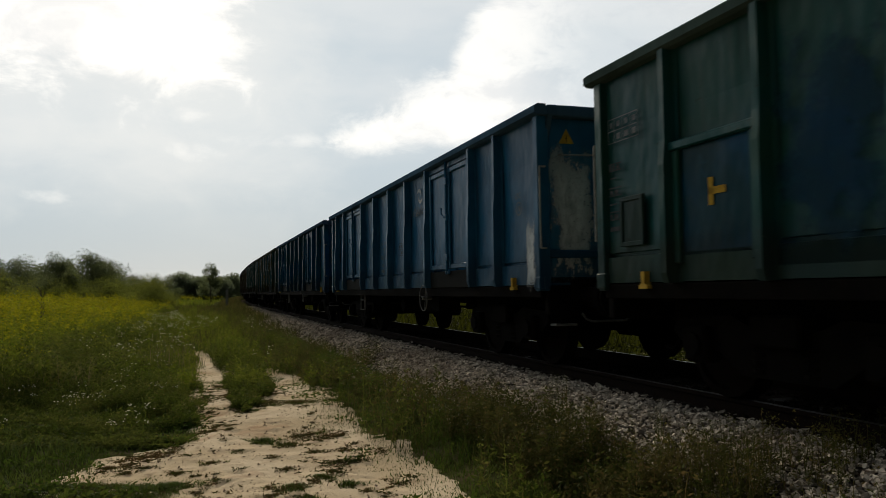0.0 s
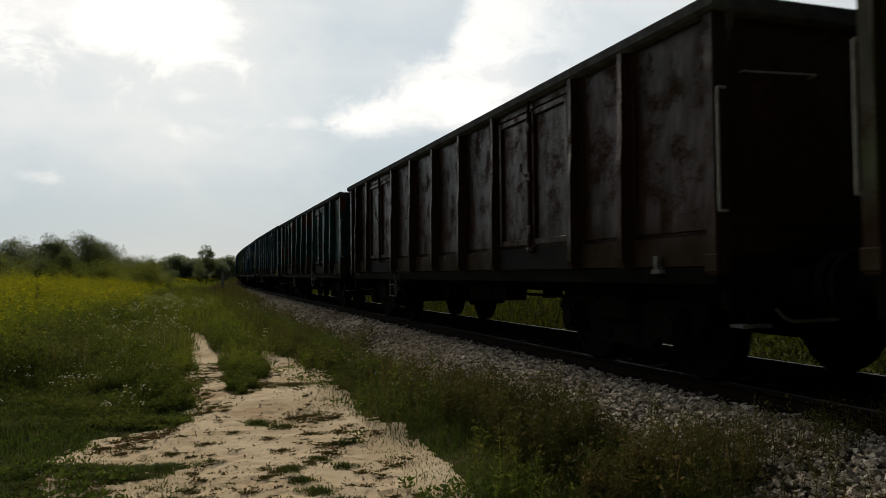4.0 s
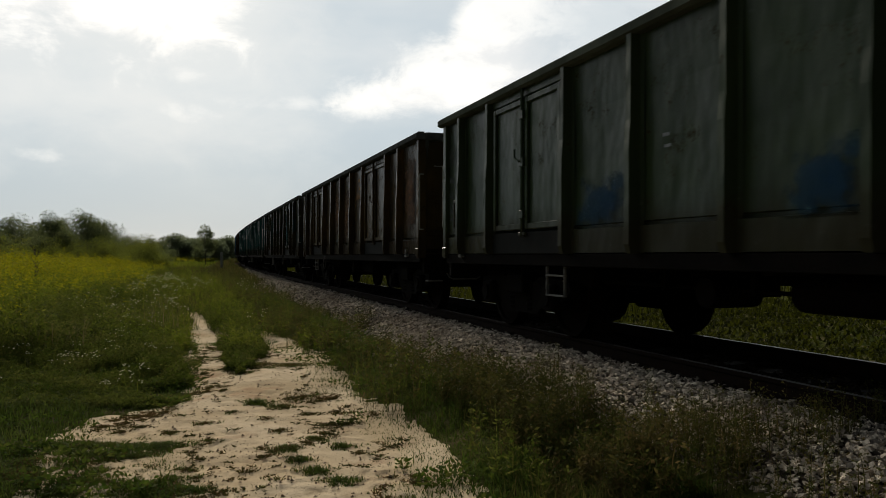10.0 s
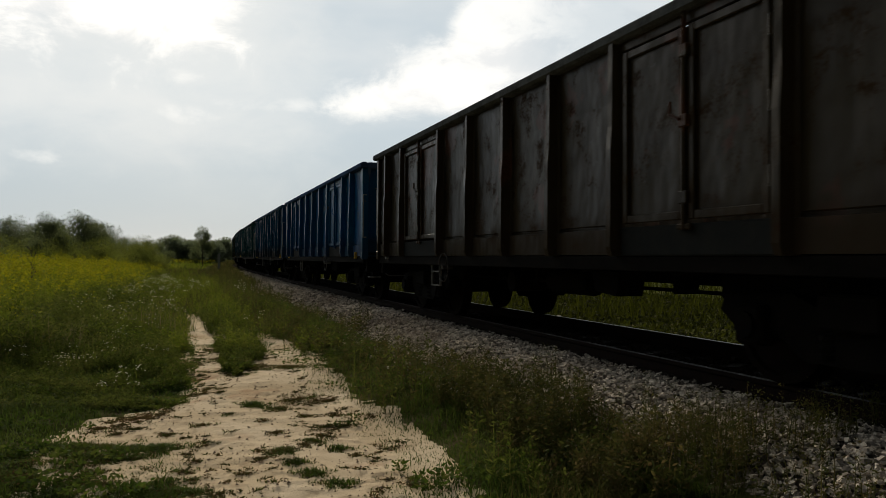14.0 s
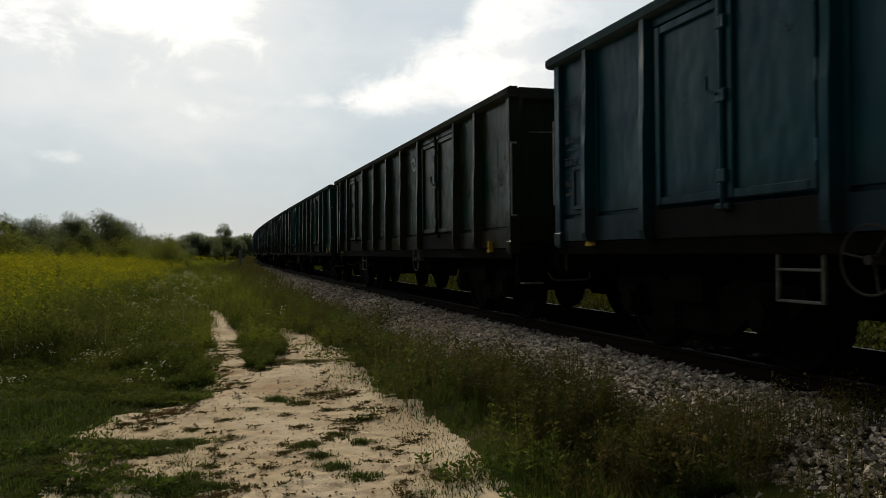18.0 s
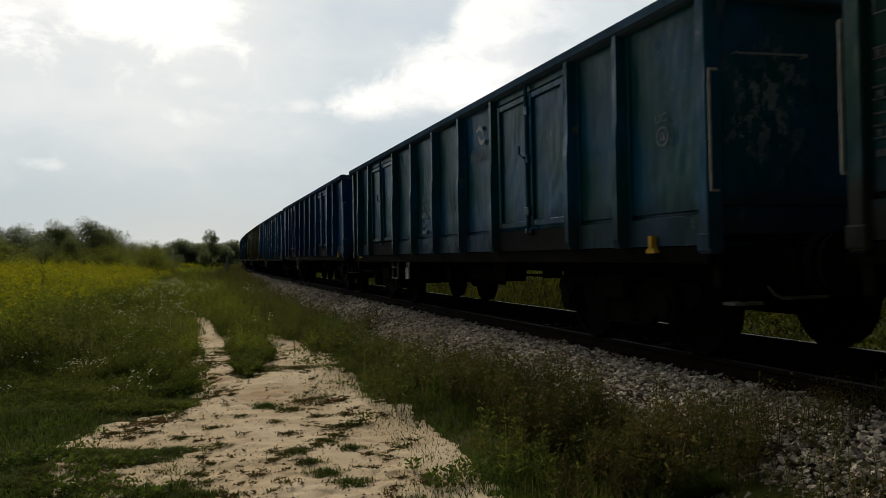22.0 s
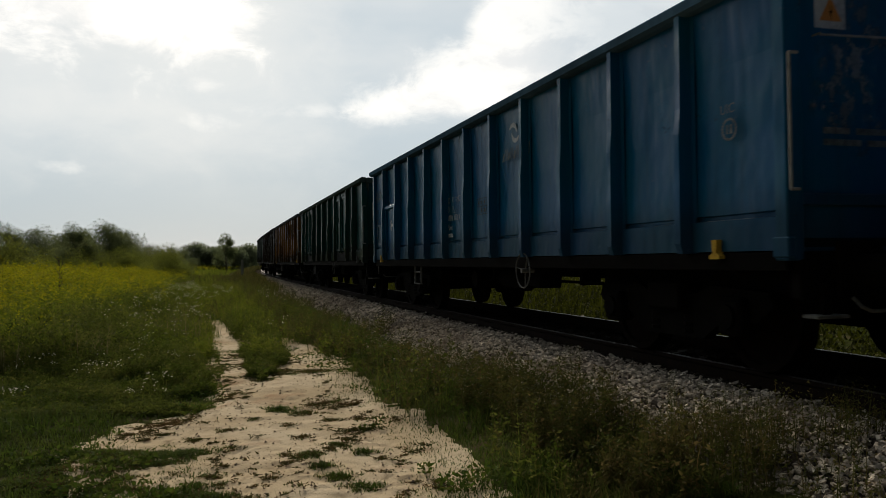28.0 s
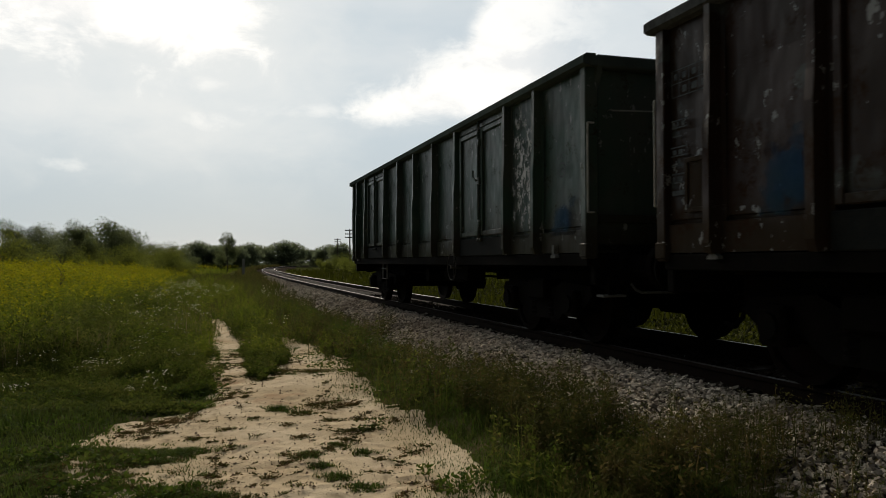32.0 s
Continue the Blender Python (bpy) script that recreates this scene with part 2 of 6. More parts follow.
def stone_material(name, low, high, stain, loose=True):
    m, n = material(name)
    co = n.add("ShaderNodeNewGeometry").outputs["Position"]
    if loose:
        rnd = n.add("ShaderNodeNewGeometry").outputs["Random Per Island"]
    else:
        rnd = n.step(n.add("ShaderNodeTexVoronoi", {"Vector": co, "Scale": 14.0}).outputs["Distance"], 0.55, 0.1, 0.0, 0.7)
    grain, big = n.noise(co, 45.0, 4.0, 0.7), n.noise(co, 0.9, 3.0)
    col = n.mix(rnd, low, high)
    col = n.mix(n.step(grain, 0.4, 0.75, 0.0, 0.5), col, (0.12, 0.10, 0.085))
    col = n.mix(n.step(big, 0.45, 0.7, 0.0, 0.5), col, stain)
    finish(n, col, 0.95, bump=grain, strength=0.4, distance=0.01, spec=0.0)
    return m


M_SAND, M_SOIL = sand_material(), soil_material()
M_STONE = stone_material("crushed_stone", (0.10, 0.085, 0.068), (0.78, 0.68, 0.55), (0.16, 0.115, 0.08))
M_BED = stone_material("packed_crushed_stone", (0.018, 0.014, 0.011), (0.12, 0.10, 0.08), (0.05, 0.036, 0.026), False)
# oil grime, with the shade under the train put into the same dark colour
M_GRIMESHADE = stone_material("grimy_shade_toned_stone", (0.006, 0.005, 0.004), (0.03, 0.024, 0.019), (0.014, 0.008, 0.005))
M_BLACK = simple("grimy_black_steel", (0.003, 0.0028, 0.0026), (0.009, 0.0075, 0.006), 6.0, 0.95, spec=0.03)
M_WHEEL = simple("brown_wheel_steel", (0.004, 0.003, 0.0025), (0.012, 0.008, 0.006), 9.0, 0.95, 0.0, spec=0.03)
M_RAIL = simple("rusty_rail_side", (0.008, 0.005, 0.004), (0.019, 0.011, 0.007), 12.0, 0.9, spec=0.06)
M_GRIME = simple("grimy_door_sill_steel", (0.007, 0.009, 0.009), (0.02, 0.02, 0.018), 9.0, 0.9, spec=0.06)
M_IRON = simple("dull_wheel_iron", (0.018, 0.017, 0.015), (0.055, 0.052, 0.047), 12.0, 0.85, spec=0.06)
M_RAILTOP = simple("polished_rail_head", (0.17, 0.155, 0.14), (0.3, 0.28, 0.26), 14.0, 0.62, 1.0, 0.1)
# near rail head: darkened in colour for the train standing over it
M_SHADERAIL = simple("shaded_rail_head", (0.03, 0.026, 0.024), (0.07, 0.062, 0.056), 14.0, 0.7, 0.5, 0.1, spec=0.1)
M_SLEEPER = simple("tarred_sleeper_wood", (0.007, 0.0055, 0.0045), (0.02, 0.016, 0.012), 7.0, 0.95, spec=0.06)
M_WHITE = simple("chalky_white_paint", (0.5, 0.5, 0.48), (0.72, 0.72, 0.7), 10.0, 0.7)
M_MARK = simple("faded_white_lettering", (0.05, 0.065, 0.07), (0.26, 0.275, 0.275), 14.0, 0.85, spec=0.1)
M_RIM = simple("worn_top_rail", (0.04, 0.042, 0.042), (0.10, 0.105, 0.104), 5.0, 0.95, spec=0.0)
M_MARK_O = simple("orange_lettering", (0.2, 0.09, 0.025), (0.36, 0.17, 0.04), 14.0, 0.8)
M_EMBLEM = simple("white_emblem_paint", (0.3, 0.32, 0.32), (0.6, 0.62, 0.62), 14.0, 0.8)
M_FAINT = simple("nearly_worn_lettering", (0.02, 0.026, 0.028), (0.10, 0.108, 0.108), 14.0, 0.85, spec=0.1)
M_MARK_Y = simple("faded_yellow_lettering", (0.07, 0.055, 0.026), (0.21, 0.15, 0.062), 14.0, 0.85)
M_YELLOW = simple("yellow_hook_paint", (0.35, 0.2, 0.02), (0.6, 0.38, 0.05), 12.0, 0.8, spec=0.1)
M_ORANGE = simple("orange_sign_paint", (0.55, 0.2, 0.03), (0.7, 0.27, 0.05), 12.0, 0.6)
M_GREYBAR = simple("worn_grab_rail_steel", (0.2, 0.2, 0.185), (0.38, 0.38, 0.36), 14.0, 0.8, spec=0.1)
M_DULLBAR = simple("dull_step_steel", (0.07, 0.07, 0.065), (0.17, 0.17, 0.16), 14.0, 0.85, spec=0.08)
M_CONCRETE = simple("weathered_concrete", (0.32, 0.31, 0.28), (0.45, 0.43, 0.4), 6.0, 0.9)
M_WOOD = simple("grey_pole_wood", (0.06, 0.05, 0.04), (0.12, 0.1, 0.08), 5.0, 0.9)
M_SCRAPE = decal("scraped_primer", (0.7, 0.73, 0.72), (0.3, 0.34, 0.35), 3.0, ragged=1.5, drip=0.5)
M_FLAKES = decal("white_paint_flakes", (0.6, 0.6, 0.58), (0.36, 0.36, 0.35), 4.0, True)
M_FLECKS = decal("worn_paint_flecks", (0.2, 0.195, 0.17), (0.1, 0.1, 0.085), 6.5, True, 0.8)
M_SCRATCH = decal("pale_scratches", (0.26, 0.32, 0.36), (0.12, 0.16, 0.2), 5.0, True, 0.75)
M_CLEAR = simple("white_lettering", (0.14, 0.16, 0.165), (0.40, 0.42, 0.42), 14.0, 0.85, spec=0.1)
M_BARK = simple("tree_bark", (0.03, 0.025, 0.02), (0.07, 0.06, 0.045), 9.0, 0.95)

# ---------------------------------------------------------------- the line of the track
HEAD0, BEND, BEND2, FAR = 0.30613, 0.000367, 7.686e-06, 150.0   # first heading (left of ahead), curvature, its growth, where it stops growing
S_TAB = np.arange(-620.0, 700.5, 0.5)
_p = np.clip(S_TAB, 0, FAR)
PHI = HEAD0 - BEND * _p - BEND2 * _p ** 2 / 2 - (BEND + BEND2 * FAR) * np.maximum(S_TAB - FAR, 0)
_dx, _dy = -np.sin(PHI), np.cos(PHI)
_cx = np.concatenate([[0], np.cumsum((_dx[1:] + _dx[:-1]) / 2 * 0.5)])
_cy = np.concatenate([[0], np.cumsum((_dy[1:] + _dy[:-1]) / 2 * 0.5)])
_i0 = int(np.argmin(abs(S_TAB)))
TX = _cx - _cx[_i0] + 5.117 * math.cos(HEAD0)
TY = _cy - _cy[_i0] + 5.117 * math.sin(HEAD0)


def track(s, off=0.0):
    """A point at s metres along the track, off metres to its far side; and the heading."""
    phi = np.interp(s, S_TAB, PHI)
    return np.interp(s, S_TAB, TX) + off * np.cos(phi), np.interp(s, S_TAB, TY) + off * np.sin(phi), phi


_near = (S_TAB > -140) & (S_TAB < 520)
_sx, _sy, _sp, _ss = TX[_near][::2], TY[_near][::2], PHI[_near][::2], S_TAB[_near][::2]


def offset(x, y):
    """Signed distance from the middle of the track (negative on the path's side), and the place along it."""
    x, y = np.asarray(x, float).ravel(), np.asarray(y, float).ravel()
    o, s = np.empty(len(x)), np.empty(len(x))
    for a in range(0, len(x), 20000):
        xx, yy = x[a:a + 20000, None], y[a:a + 20000, None]
        i = np.argmin((xx - _sx) ** 2 + (yy - _sy) ** 2, axis=1)
        ex, ey = x[a:a + 20000] - _sx[i], y[a:a + 20000] - _sy[i]
        o[a:a + 20000] = ex * np.cos(_sp[i]) + ey * np.sin(_sp[i])
        s[a:a + 20000] = _ss[i] - ex * np.sin(_sp[i]) + ey * np.cos(_sp[i])
    return o, s


def waves(x, y, k, seed=0):
    """Cheap smooth noise of wavelength about 6 / k, from -1 to 1."""
    r = np.random.RandomState(seed)
    v = 0
    for _ in range(7):
        a, ph, m = r.uniform(0, 6.283), r.uniform(0, 6.283), k * r.uniform(0.5, 1.7)
        v = v + np.sin((x * math.cos(a) + y * math.sin(a)) * m + ph)
    return v / 4.2


PROFILE = ([-60, -3.5, -2.9, -2.15, -1.6, 1.6, 2.7, 4.0, 60], [0.0, 0.0, 0.07, 0.25, 0.40, 0.40, 0.05, -0.05, -0.05])


def ground_z(x, y, o=None):
    x, y = np.asarray(x, float), np.asarray(y, float)
    if o is None:
        o = offset(x, y)[0].reshape(x.shape)
    rough = np.clip((abs(o) - 2.0) / 2.0, 0, 1)
    return np.interp(o, *PROFILE) + rough * (0.035 * waves(x, y, 1.3, 3) + 0.02 * waves(x, y, 4.0, 4))


# the sandy path: two ruts that join and widen towards the walker
PATH_Y = [-14.0, 1.0, 4.0, 4.9, 5.3, 5.65, 5.95, 6.3, 6.6, 6.75, 7.2, 7.6, 7.95, 8.3, 8.9, 9.9, 11.6, 13.5, 15.6, 16.7, 18.5, 20.2, 24.0]
PATH_L = [3.6, -0.6, -1.9, -2.3, -2.3, -2.4, -2.6, -2.85, -2.85, -2.85, -2.9, -2.8, -2.5, -2.38, -2.5, -2.86, -3.38, -3.95, -4.58, -4.93, -5.5, -6.06, -7.4]
PATH_R = [6.0, 1.5, 0.5, 0.09, 0.03, -0.03, -0.1, -0.21, -0.31, -0.35, -0.45, -0.55, -0.68, -0.87, -1.11, -1.35, -1.78, -2.48, -3.43, -4.08, -5.08, -5.98, -8.03]


def sand(x, y):
    """About how many metres inside the bare sand a place lies (negative: outside)."""
    w = 0.12 * waves(x, y, 3.2, 11) + 0.13 * waves(x, y, 8.0, 12) + 0.12 * waves(x, y, 19.0, 13) + 0.09 * waves(x, y, 41.0, 14)
    m = np.minimum(x - np.interp(y, PATH_Y, PATH_L), np.interp(y, PATH_Y, PATH_R) - x)
    mid = np.interp(y, [9.8, 12.0, 15.5, 19.0], [-2.35, -2.75, -3.75, -5.0])
    half = np.interp(y, [9.6, 10.4, 12.5, 16.0, 17.5, 20.0], [-0.3, 0.12, 0.32, 0.42, 0.42, 0.0])
    m = np.minimum(m, abs(x - mid) - half)
    return m + w * np.clip(1 - abs(m) * 1.2, 0.15, 1)


def bare(x, y):
    """As sand(), less the torn turf that grows over its rims."""
    k = np.clip((-1.55 - x) * 2.2, 0, 1) * np.clip((6.85 - y) * 3.0, 0, 1)
    edge = np.clip((x - np.interp(y, PATH_Y, PATH_R) + 0.5) * 2.6, 0, 1) * np.clip((y - 4.4) * 2, 0, 1)
    return sand(x, y) - edge * np.clip(0.1 + 0.75 * waves(x, y, 3.6, 26) + 0.4 * waves(x, y, 8.5, 29), 0, 1.2) - k * (1.4 + 0.6 * waves(x, y, 3.3, 17) + 0.35 * waves(x, y, 9.0, 18))


def raw_mesh(name, verts, faces, mat):
    """A mesh from arrays: verts n x 3; faces: lists of index arrays (m x 3 or m x 4)."""
    me = bpy.data.meshes.new(name)
    verts = np.asarray(verts, np.float32)
    loops = np.concatenate([np.asarray(f, np.int32).ravel() for f in faces])
    sizes = np.concatenate([np.full(len(f), np.asarray(f).shape[1], np.int32) for f in faces])
    me.vertices.add(len(verts))
    me.vertices.foreach_set("co", verts.ravel())
    me.loops.add(len(loops))
    me.loops.foreach_set("vertex_index", loops)
    me.polygons.add(len(sizes))
    me.polygons.foreach_set("loop_start", np.concatenate([[0], np.cumsum(sizes)[:-1]]).astype(np.int32))
    me.polygons.foreach_set("loop_total", sizes)
    me.polygons.foreach_set("use_smooth", np.zeros(len(sizes), bool))
    me.update(calc_edges=True)
    me.materials.append(mat)
    return me


def grid_faces(nx, ny):
    i, j = np.meshgrid(np.arange(nx - 1), np.arange(ny - 1), indexing="ij")
    a = (i * ny + j).ravel()
    return np.stack([a, a + ny, a + ny + 1, a + 1], -1)


def smooth(me):
    me.polygons.foreach_set("use_smooth", np.ones(len(me.polygons), bool))
    return me


def stretch(lo, hi, step, end, grow=1.22):
    """Even steps from lo to hi, then wider and wider ones out to end on both sides."""
    mid = list(np.arange(lo, hi, step))
    up, down, d = [], [], step
    while (up[-1] if up else hi) < end:
        d *= grow
        up.append((up[-1] if up else mid[-1]) + d)
        down.append((down[-1] if down else mid[0]) - d)
    return np.array(down[::-1] + mid + up)


def build_ground():
    gx, gy = np.meshgrid(stretch(-9, 7, 0.14, 2200), stretch(2, 30, 0.16, 2200), indexing="ij")
    z = ground_z(gx.ravel(), gy.ravel()) - np.where(gy.ravel() > -11.5, np.clip((sand(gx.ravel(), gy.ravel()) + 0.25) * 0.6, 0, 0.07), 0)
    me = smooth(raw_mesh("ground", np.column_stack([gx.ravel(), gy.ravel(), z]), [grid_faces(*gx.shape)], M_SOIL))
    tagged(new("ground", me), "dark grassy soil of the meadow and low railway bank", "ground", kind="structure")
    rows = list(np.arange(-12.0, 4.0, 0.09)) + [4.0]
    while rows[-1] < 21:
        rows.append(rows[-1] + 0.022 * (rows[-1] / 5) ** 1.3)
    gx, gy = np.meshgrid(np.concatenate([np.arange(-6.5, 1.2, 0.03), np.arange(1.2, 6.0, 0.08)]), np.array(rows), indexing="ij")
    x, y = gx.ravel(), gy.ravel()
    m = sand(x, y)
    r = np.random.RandomState(77)
    trod = np.zeros(len(x))
    # prints of shoes and hooves, wheel marks along the way
    for _ in range(210):
        px, py, a, w = r.uniform(-2.8, 0.3), 4.4 + 7 * r.rand() ** 1.3, r.normal(0.25, 0.5), r.uniform(0.035, 0.06)
        near = (abs(x - px) < 0.3) & (abs(y - py) < 0.3)
        ex, ey = x[near] - px, y[near] - py
        u, v = ex * math.cos(a) + ey * math.sin(a), -ex * math.sin(a) + ey * math.cos(a)
        q = (u / w) ** 2 + (v / (2.4 * w)) ** 2
        trod[near] += r.uniform(0.006, 0.016) * (0.45 * np.exp(-((q - 1.7) / 0.6) ** 2) - np.exp(-q ** 2))
    z = ground_z(x, y) + np.clip((m + 0.3) * 0.2, -0.09, 0.008) + np.clip(m * 12, 0, 1) * (trod + 0.007 * waves(x, y, 9, 20) + 0.006 * waves(x, y, 17, 21) + 0.004 * waves(x, y, 39, 22))
    keep = (m.reshape(gx.shape) > -0.8)
    f = grid_faces(*gx.shape)
    k = keep.ravel()
    f = f[k[f].any(axis=1)]
    me = smooth(raw_mesh("sandy_path", np.column_stack([x, y, z]), [f], M_SAND))
    tagged(new("sandy_path", me), "pale trodden sandy path with two ruts and grass tufts", "path", kind="structure")


def ribbon(name, rows, s, mat):
    """A strip along the track: rows of (offset, height), swept over the places s."""
    v, n = [], len(rows)
    for o, z in rows:
        x, y, _ = track(s, o)
        v.append(np.column_stack([x, y, np.full(len(s), z)]))
    v = np.stack(v, 0)      # n x len(s) x 3
    return raw_mesh(name, v.reshape(-1, 3), [grid_faces(n, len(s))[:, ::-1]], mat)


def build_track():
    s = np.concatenate([np.arange(-560, -10, 10.0), np.arange(-10, 60, 1.0), np.arange(60, 660, 4.0)])
    bed = ribbon("ballast_bed", [(-2.2, 0.2), (-1.75, 0.395), (-1.4, 0.485), (-0.92, 0.495), (-0.85, 0.44), (0.85, 0.44), (1.62, 0.415), (2.5, 0.12)], s, M_BED)
    # strips between the rails: grime plus the train's shade, both as colour
    bed.materials.append(M_GRIMESHADE)
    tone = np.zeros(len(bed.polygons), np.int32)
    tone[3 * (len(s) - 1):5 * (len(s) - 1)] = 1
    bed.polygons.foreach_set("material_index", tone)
    tagged(new("ballast_bed", bed), "grey crushed-stone ballast bed under the rails", "ballast", kind="structure")
    prof = [(-0.075, 0), (-0.075, 0.012), (-0.012, 0.035), (-0.01, 0.125), (-0.036, 0.14), (-0.036, 0.166), (-0.03, 0.172),
            (0.03, 0.172), (0.036, 0.166), (0.036, 0.14), (0.01, 0.125), (0.012, 0.035), (0.075, 0.012), (0.075, 0)]
    for side, tone in ((-1, "near"), (1, "far")):      # the near head has the train's shade put into its colour
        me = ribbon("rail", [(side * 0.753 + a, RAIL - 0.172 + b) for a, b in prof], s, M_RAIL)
        me.materials.append(M_SHADERAIL if tone == "near" else M_RAILTOP)
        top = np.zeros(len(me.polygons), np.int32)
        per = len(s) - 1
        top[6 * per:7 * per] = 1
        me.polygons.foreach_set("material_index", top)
        tagged(new("rail", me), "long steel rail, rusty with a polished running edge", "rail", "rails of the track", "structure")
    # stones: a six-sided chip, knocked about, squashed and turned at random
    base = np.array([(a, b, c) for a in (-1, 1) for b in (-1, 1) for c in (-1, 1)]) * 0.68
    tri = np.array([(0, 1, 3), (0, 3, 2), (4, 6, 7), (4, 7, 5), (0, 4, 5), (0, 5, 1), (2, 3, 7), (2, 7, 6), (0, 2, 6), (0, 6, 4), (1, 5, 7), (1, 7, 3)])
    r = np.random.RandomState(5)

    def chips(n, s0, s1, o0, o1, size, power=1.6):
        ss = s0 + (s1 - s0) * r.rand(n) ** power
        oo = r.uniform(o0, o1, n)
        x, y, _ = track(ss, oo)
        z = np.interp(oo, [-2.5, -2.2, -1.75, -1.4, -0.92, -0.85, 0.85, 1.62, 2.5], [0.17, 0.2, 0.395, 0.485, 0.5, 0.45, 0.43, 0.415, 0.12])
        return np.column_stack([x, y, z]), size * r.uniform(0.55, 1.35, n) * (1 + np.maximum(ss, 0) / 60)
    sets = [chips(6000, 3.2, -16, -2.35, -0.85, 0.026, 1.0), chips(23000, 1.2, 13, -2.4, -0.85, 0.0205, 1.0), chips(19000, 9, 60, -2.35, -0.85, 0.026), chips(500, 1.5, 30, -2.6, -2.2, 0.024), chips(3000, 0, 45, 0.85, 2.2, 0.045, 1.3),
            chips(1800, 1, 25, -0.7, 0.7, 0.042, 1.3), chips(2500, 1.5, 40, -1.3, -0.82, 0.026)]
    pos, size = np.concatenate([a for a, _ in sets]), np.concatenate([b for _, b in sets])
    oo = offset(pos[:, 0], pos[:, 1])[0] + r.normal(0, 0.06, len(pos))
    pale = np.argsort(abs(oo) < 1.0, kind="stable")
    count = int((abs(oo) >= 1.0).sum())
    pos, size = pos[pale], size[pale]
    n = len(pos)
    q = r.normal(size=(n, 4))
    q /= np.linalg.norm(q, axis=1)[:, None]
    w, a, b, c = q.T
    rot = np.stack([np.stack([1 - 2 * (b * b + c * c), 2 * (a * b - c * w), 2 * (a * c + b * w)], -1),
                    np.stack([2 * (a * b + c * w), 1 - 2 * (a * a + c * c), 2 * (b * c - a * w)], -1),
                    np.stack([2 * (a * c - b * w), 2 * (b * c + a * w), 1 - 2 * (a * a + b * b)], -1)], 1)
    shape = base[None] * r.uniform(0.55, 1.2, (n, 8, 1)) * r.uniform(0.5, 1.4, (n, 1, 3))
    v = np.einsum("nij,nkj->nki", rot, shape) * size[:, None, None]
    v[..., 2] *= 0.8
    v += pos[:, None] + np.array([0, 0, 0.012])
    for a, b, mat, label in ((0, count, M_STONE, "loose sharp grey and beige ballast stones"), (count, n, M_GRIMESHADE, "oily brown ballast stones along the rails, darkened for the train's shade")):
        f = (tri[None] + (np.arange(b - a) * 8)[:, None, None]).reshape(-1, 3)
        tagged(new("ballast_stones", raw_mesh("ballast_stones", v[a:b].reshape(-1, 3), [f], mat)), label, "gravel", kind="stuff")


build_ground()
build_track()

# ---------------------------------------------------------------- wagons


def bx(bm, x0, x1, y0, y1, z0, z1, bevel=0.0):
    """A box, its edges broken by a bevel."""
    m = Matrix.Translation(((x0 + x1) / 2, (y0 + y1) / 2, (z0 + z1) / 2)) @ Matrix.Diagonal((abs(x1 - x0), abs(y1 - y0), abs(z1 - z0), 1))
    made = bmesh.ops.create_cube(bm, size=1.0, matrix=m)["verts"]
    if bevel:
        edges = list({e for v in made for e in v.link_edges})
        bmesh.ops.bevel(bm, geom=edges, offset=bevel, segments=1, affect="EDGES")


def rod(bm, a, b, r, seg=8, r2=None):
    """A round bar from a to b."""
    a, b = Vector(a), Vector(b)
    d = b - a
    m = Matrix.Translation((a + b) / 2) @ d.to_track_quat("Z", "Y").to_matrix().to_4x4()
    bmesh.ops.create_cone(bm, cap_ends=True, segments=seg, radius1=r, radius2=r if r2 is None else r2, depth=d.length, matrix=m)


def prism(bm, outline, y0, y1):
    """A plate with an outline in x and z, from y0 to y1."""
    lo = [bm.verts.new((x, y0, z)) for x, z in outline]
    hi = [bm.verts.new((x, y1, z)) for x, z in outline]
    bm.faces.new(lo)
    bm.faces.new(hi[::-1])
    k = len(lo)
    for i in range(k):
        bm.faces.new((lo[i], hi[i], hi[(i + 1) % k], lo[(i + 1) % k]))
    bmesh.ops.recalc_face_normals(bm, faces=bm.faces)


def to_mesh(name, bm, mat):
    me = bpy.data.meshes.new(name)
    bm.to_mesh(me)
    bm.free()
    me.materials.append(mat)
    return me


def part(name, bm, mat, parent, label=""):
    ob = new(name, to_mesh(name, bm, mat))
    ob.parent = parent
    return tagged(ob, label)


MESHES = {}
JOINED = ("number_patch", "small_mark", "load_table", "emblem_lettering")      # marks too small to pick apart
LIFT = [0.0]      # how high the wagon in work rides on its springs


def shared(name, key, builder, mat, parent, at=(0, 0, 0), turn=0.0, label=""):
    """A part whose mesh is shared by all that are alike; its paint is its own."""
    if key not in MESHES:
        bm = bmesh.new()
        builder(bm)
        MESHES[key] = to_mesh(name, bm, M_BLACK)
    ob = new(name, MESHES[key])
    ob.material_slots[0].link = "OBJECT"
    ob.material_slots[0].material = mat
    lift = LIFT[0] if parent.type == "EMPTY" and name != "bogie" else 0.0
    ob.parent, ob.location = parent, (at[0], at[1], at[2] + lift)
    if turn:
        ob.rotation_euler = (0, 0, turn)
    if name in JOINED:
        return tagged(ob, label, kind="stuff")
    return tagged(ob, label) if label else ob


# heights over the rail heads and half lengths, in metres
TOP, SILL, HALF, FACE = 2.95, 0.95, 6.34, 1.38
POSTS = [-5.2, -4.28, -2.26, -1.04, 0.17, 1.38, 2.6, 4.62, 5.65]
FIELDS = [(-6.3, -5.2), (-5.2, -4.28), (-2.26, -1.04), (-1.04, 0.17), (0.17, 1.38), (1.38, 2.6), (4.62, 5.65), (5.65, 6.3)]
DOORS = [-3.27, 3.61]


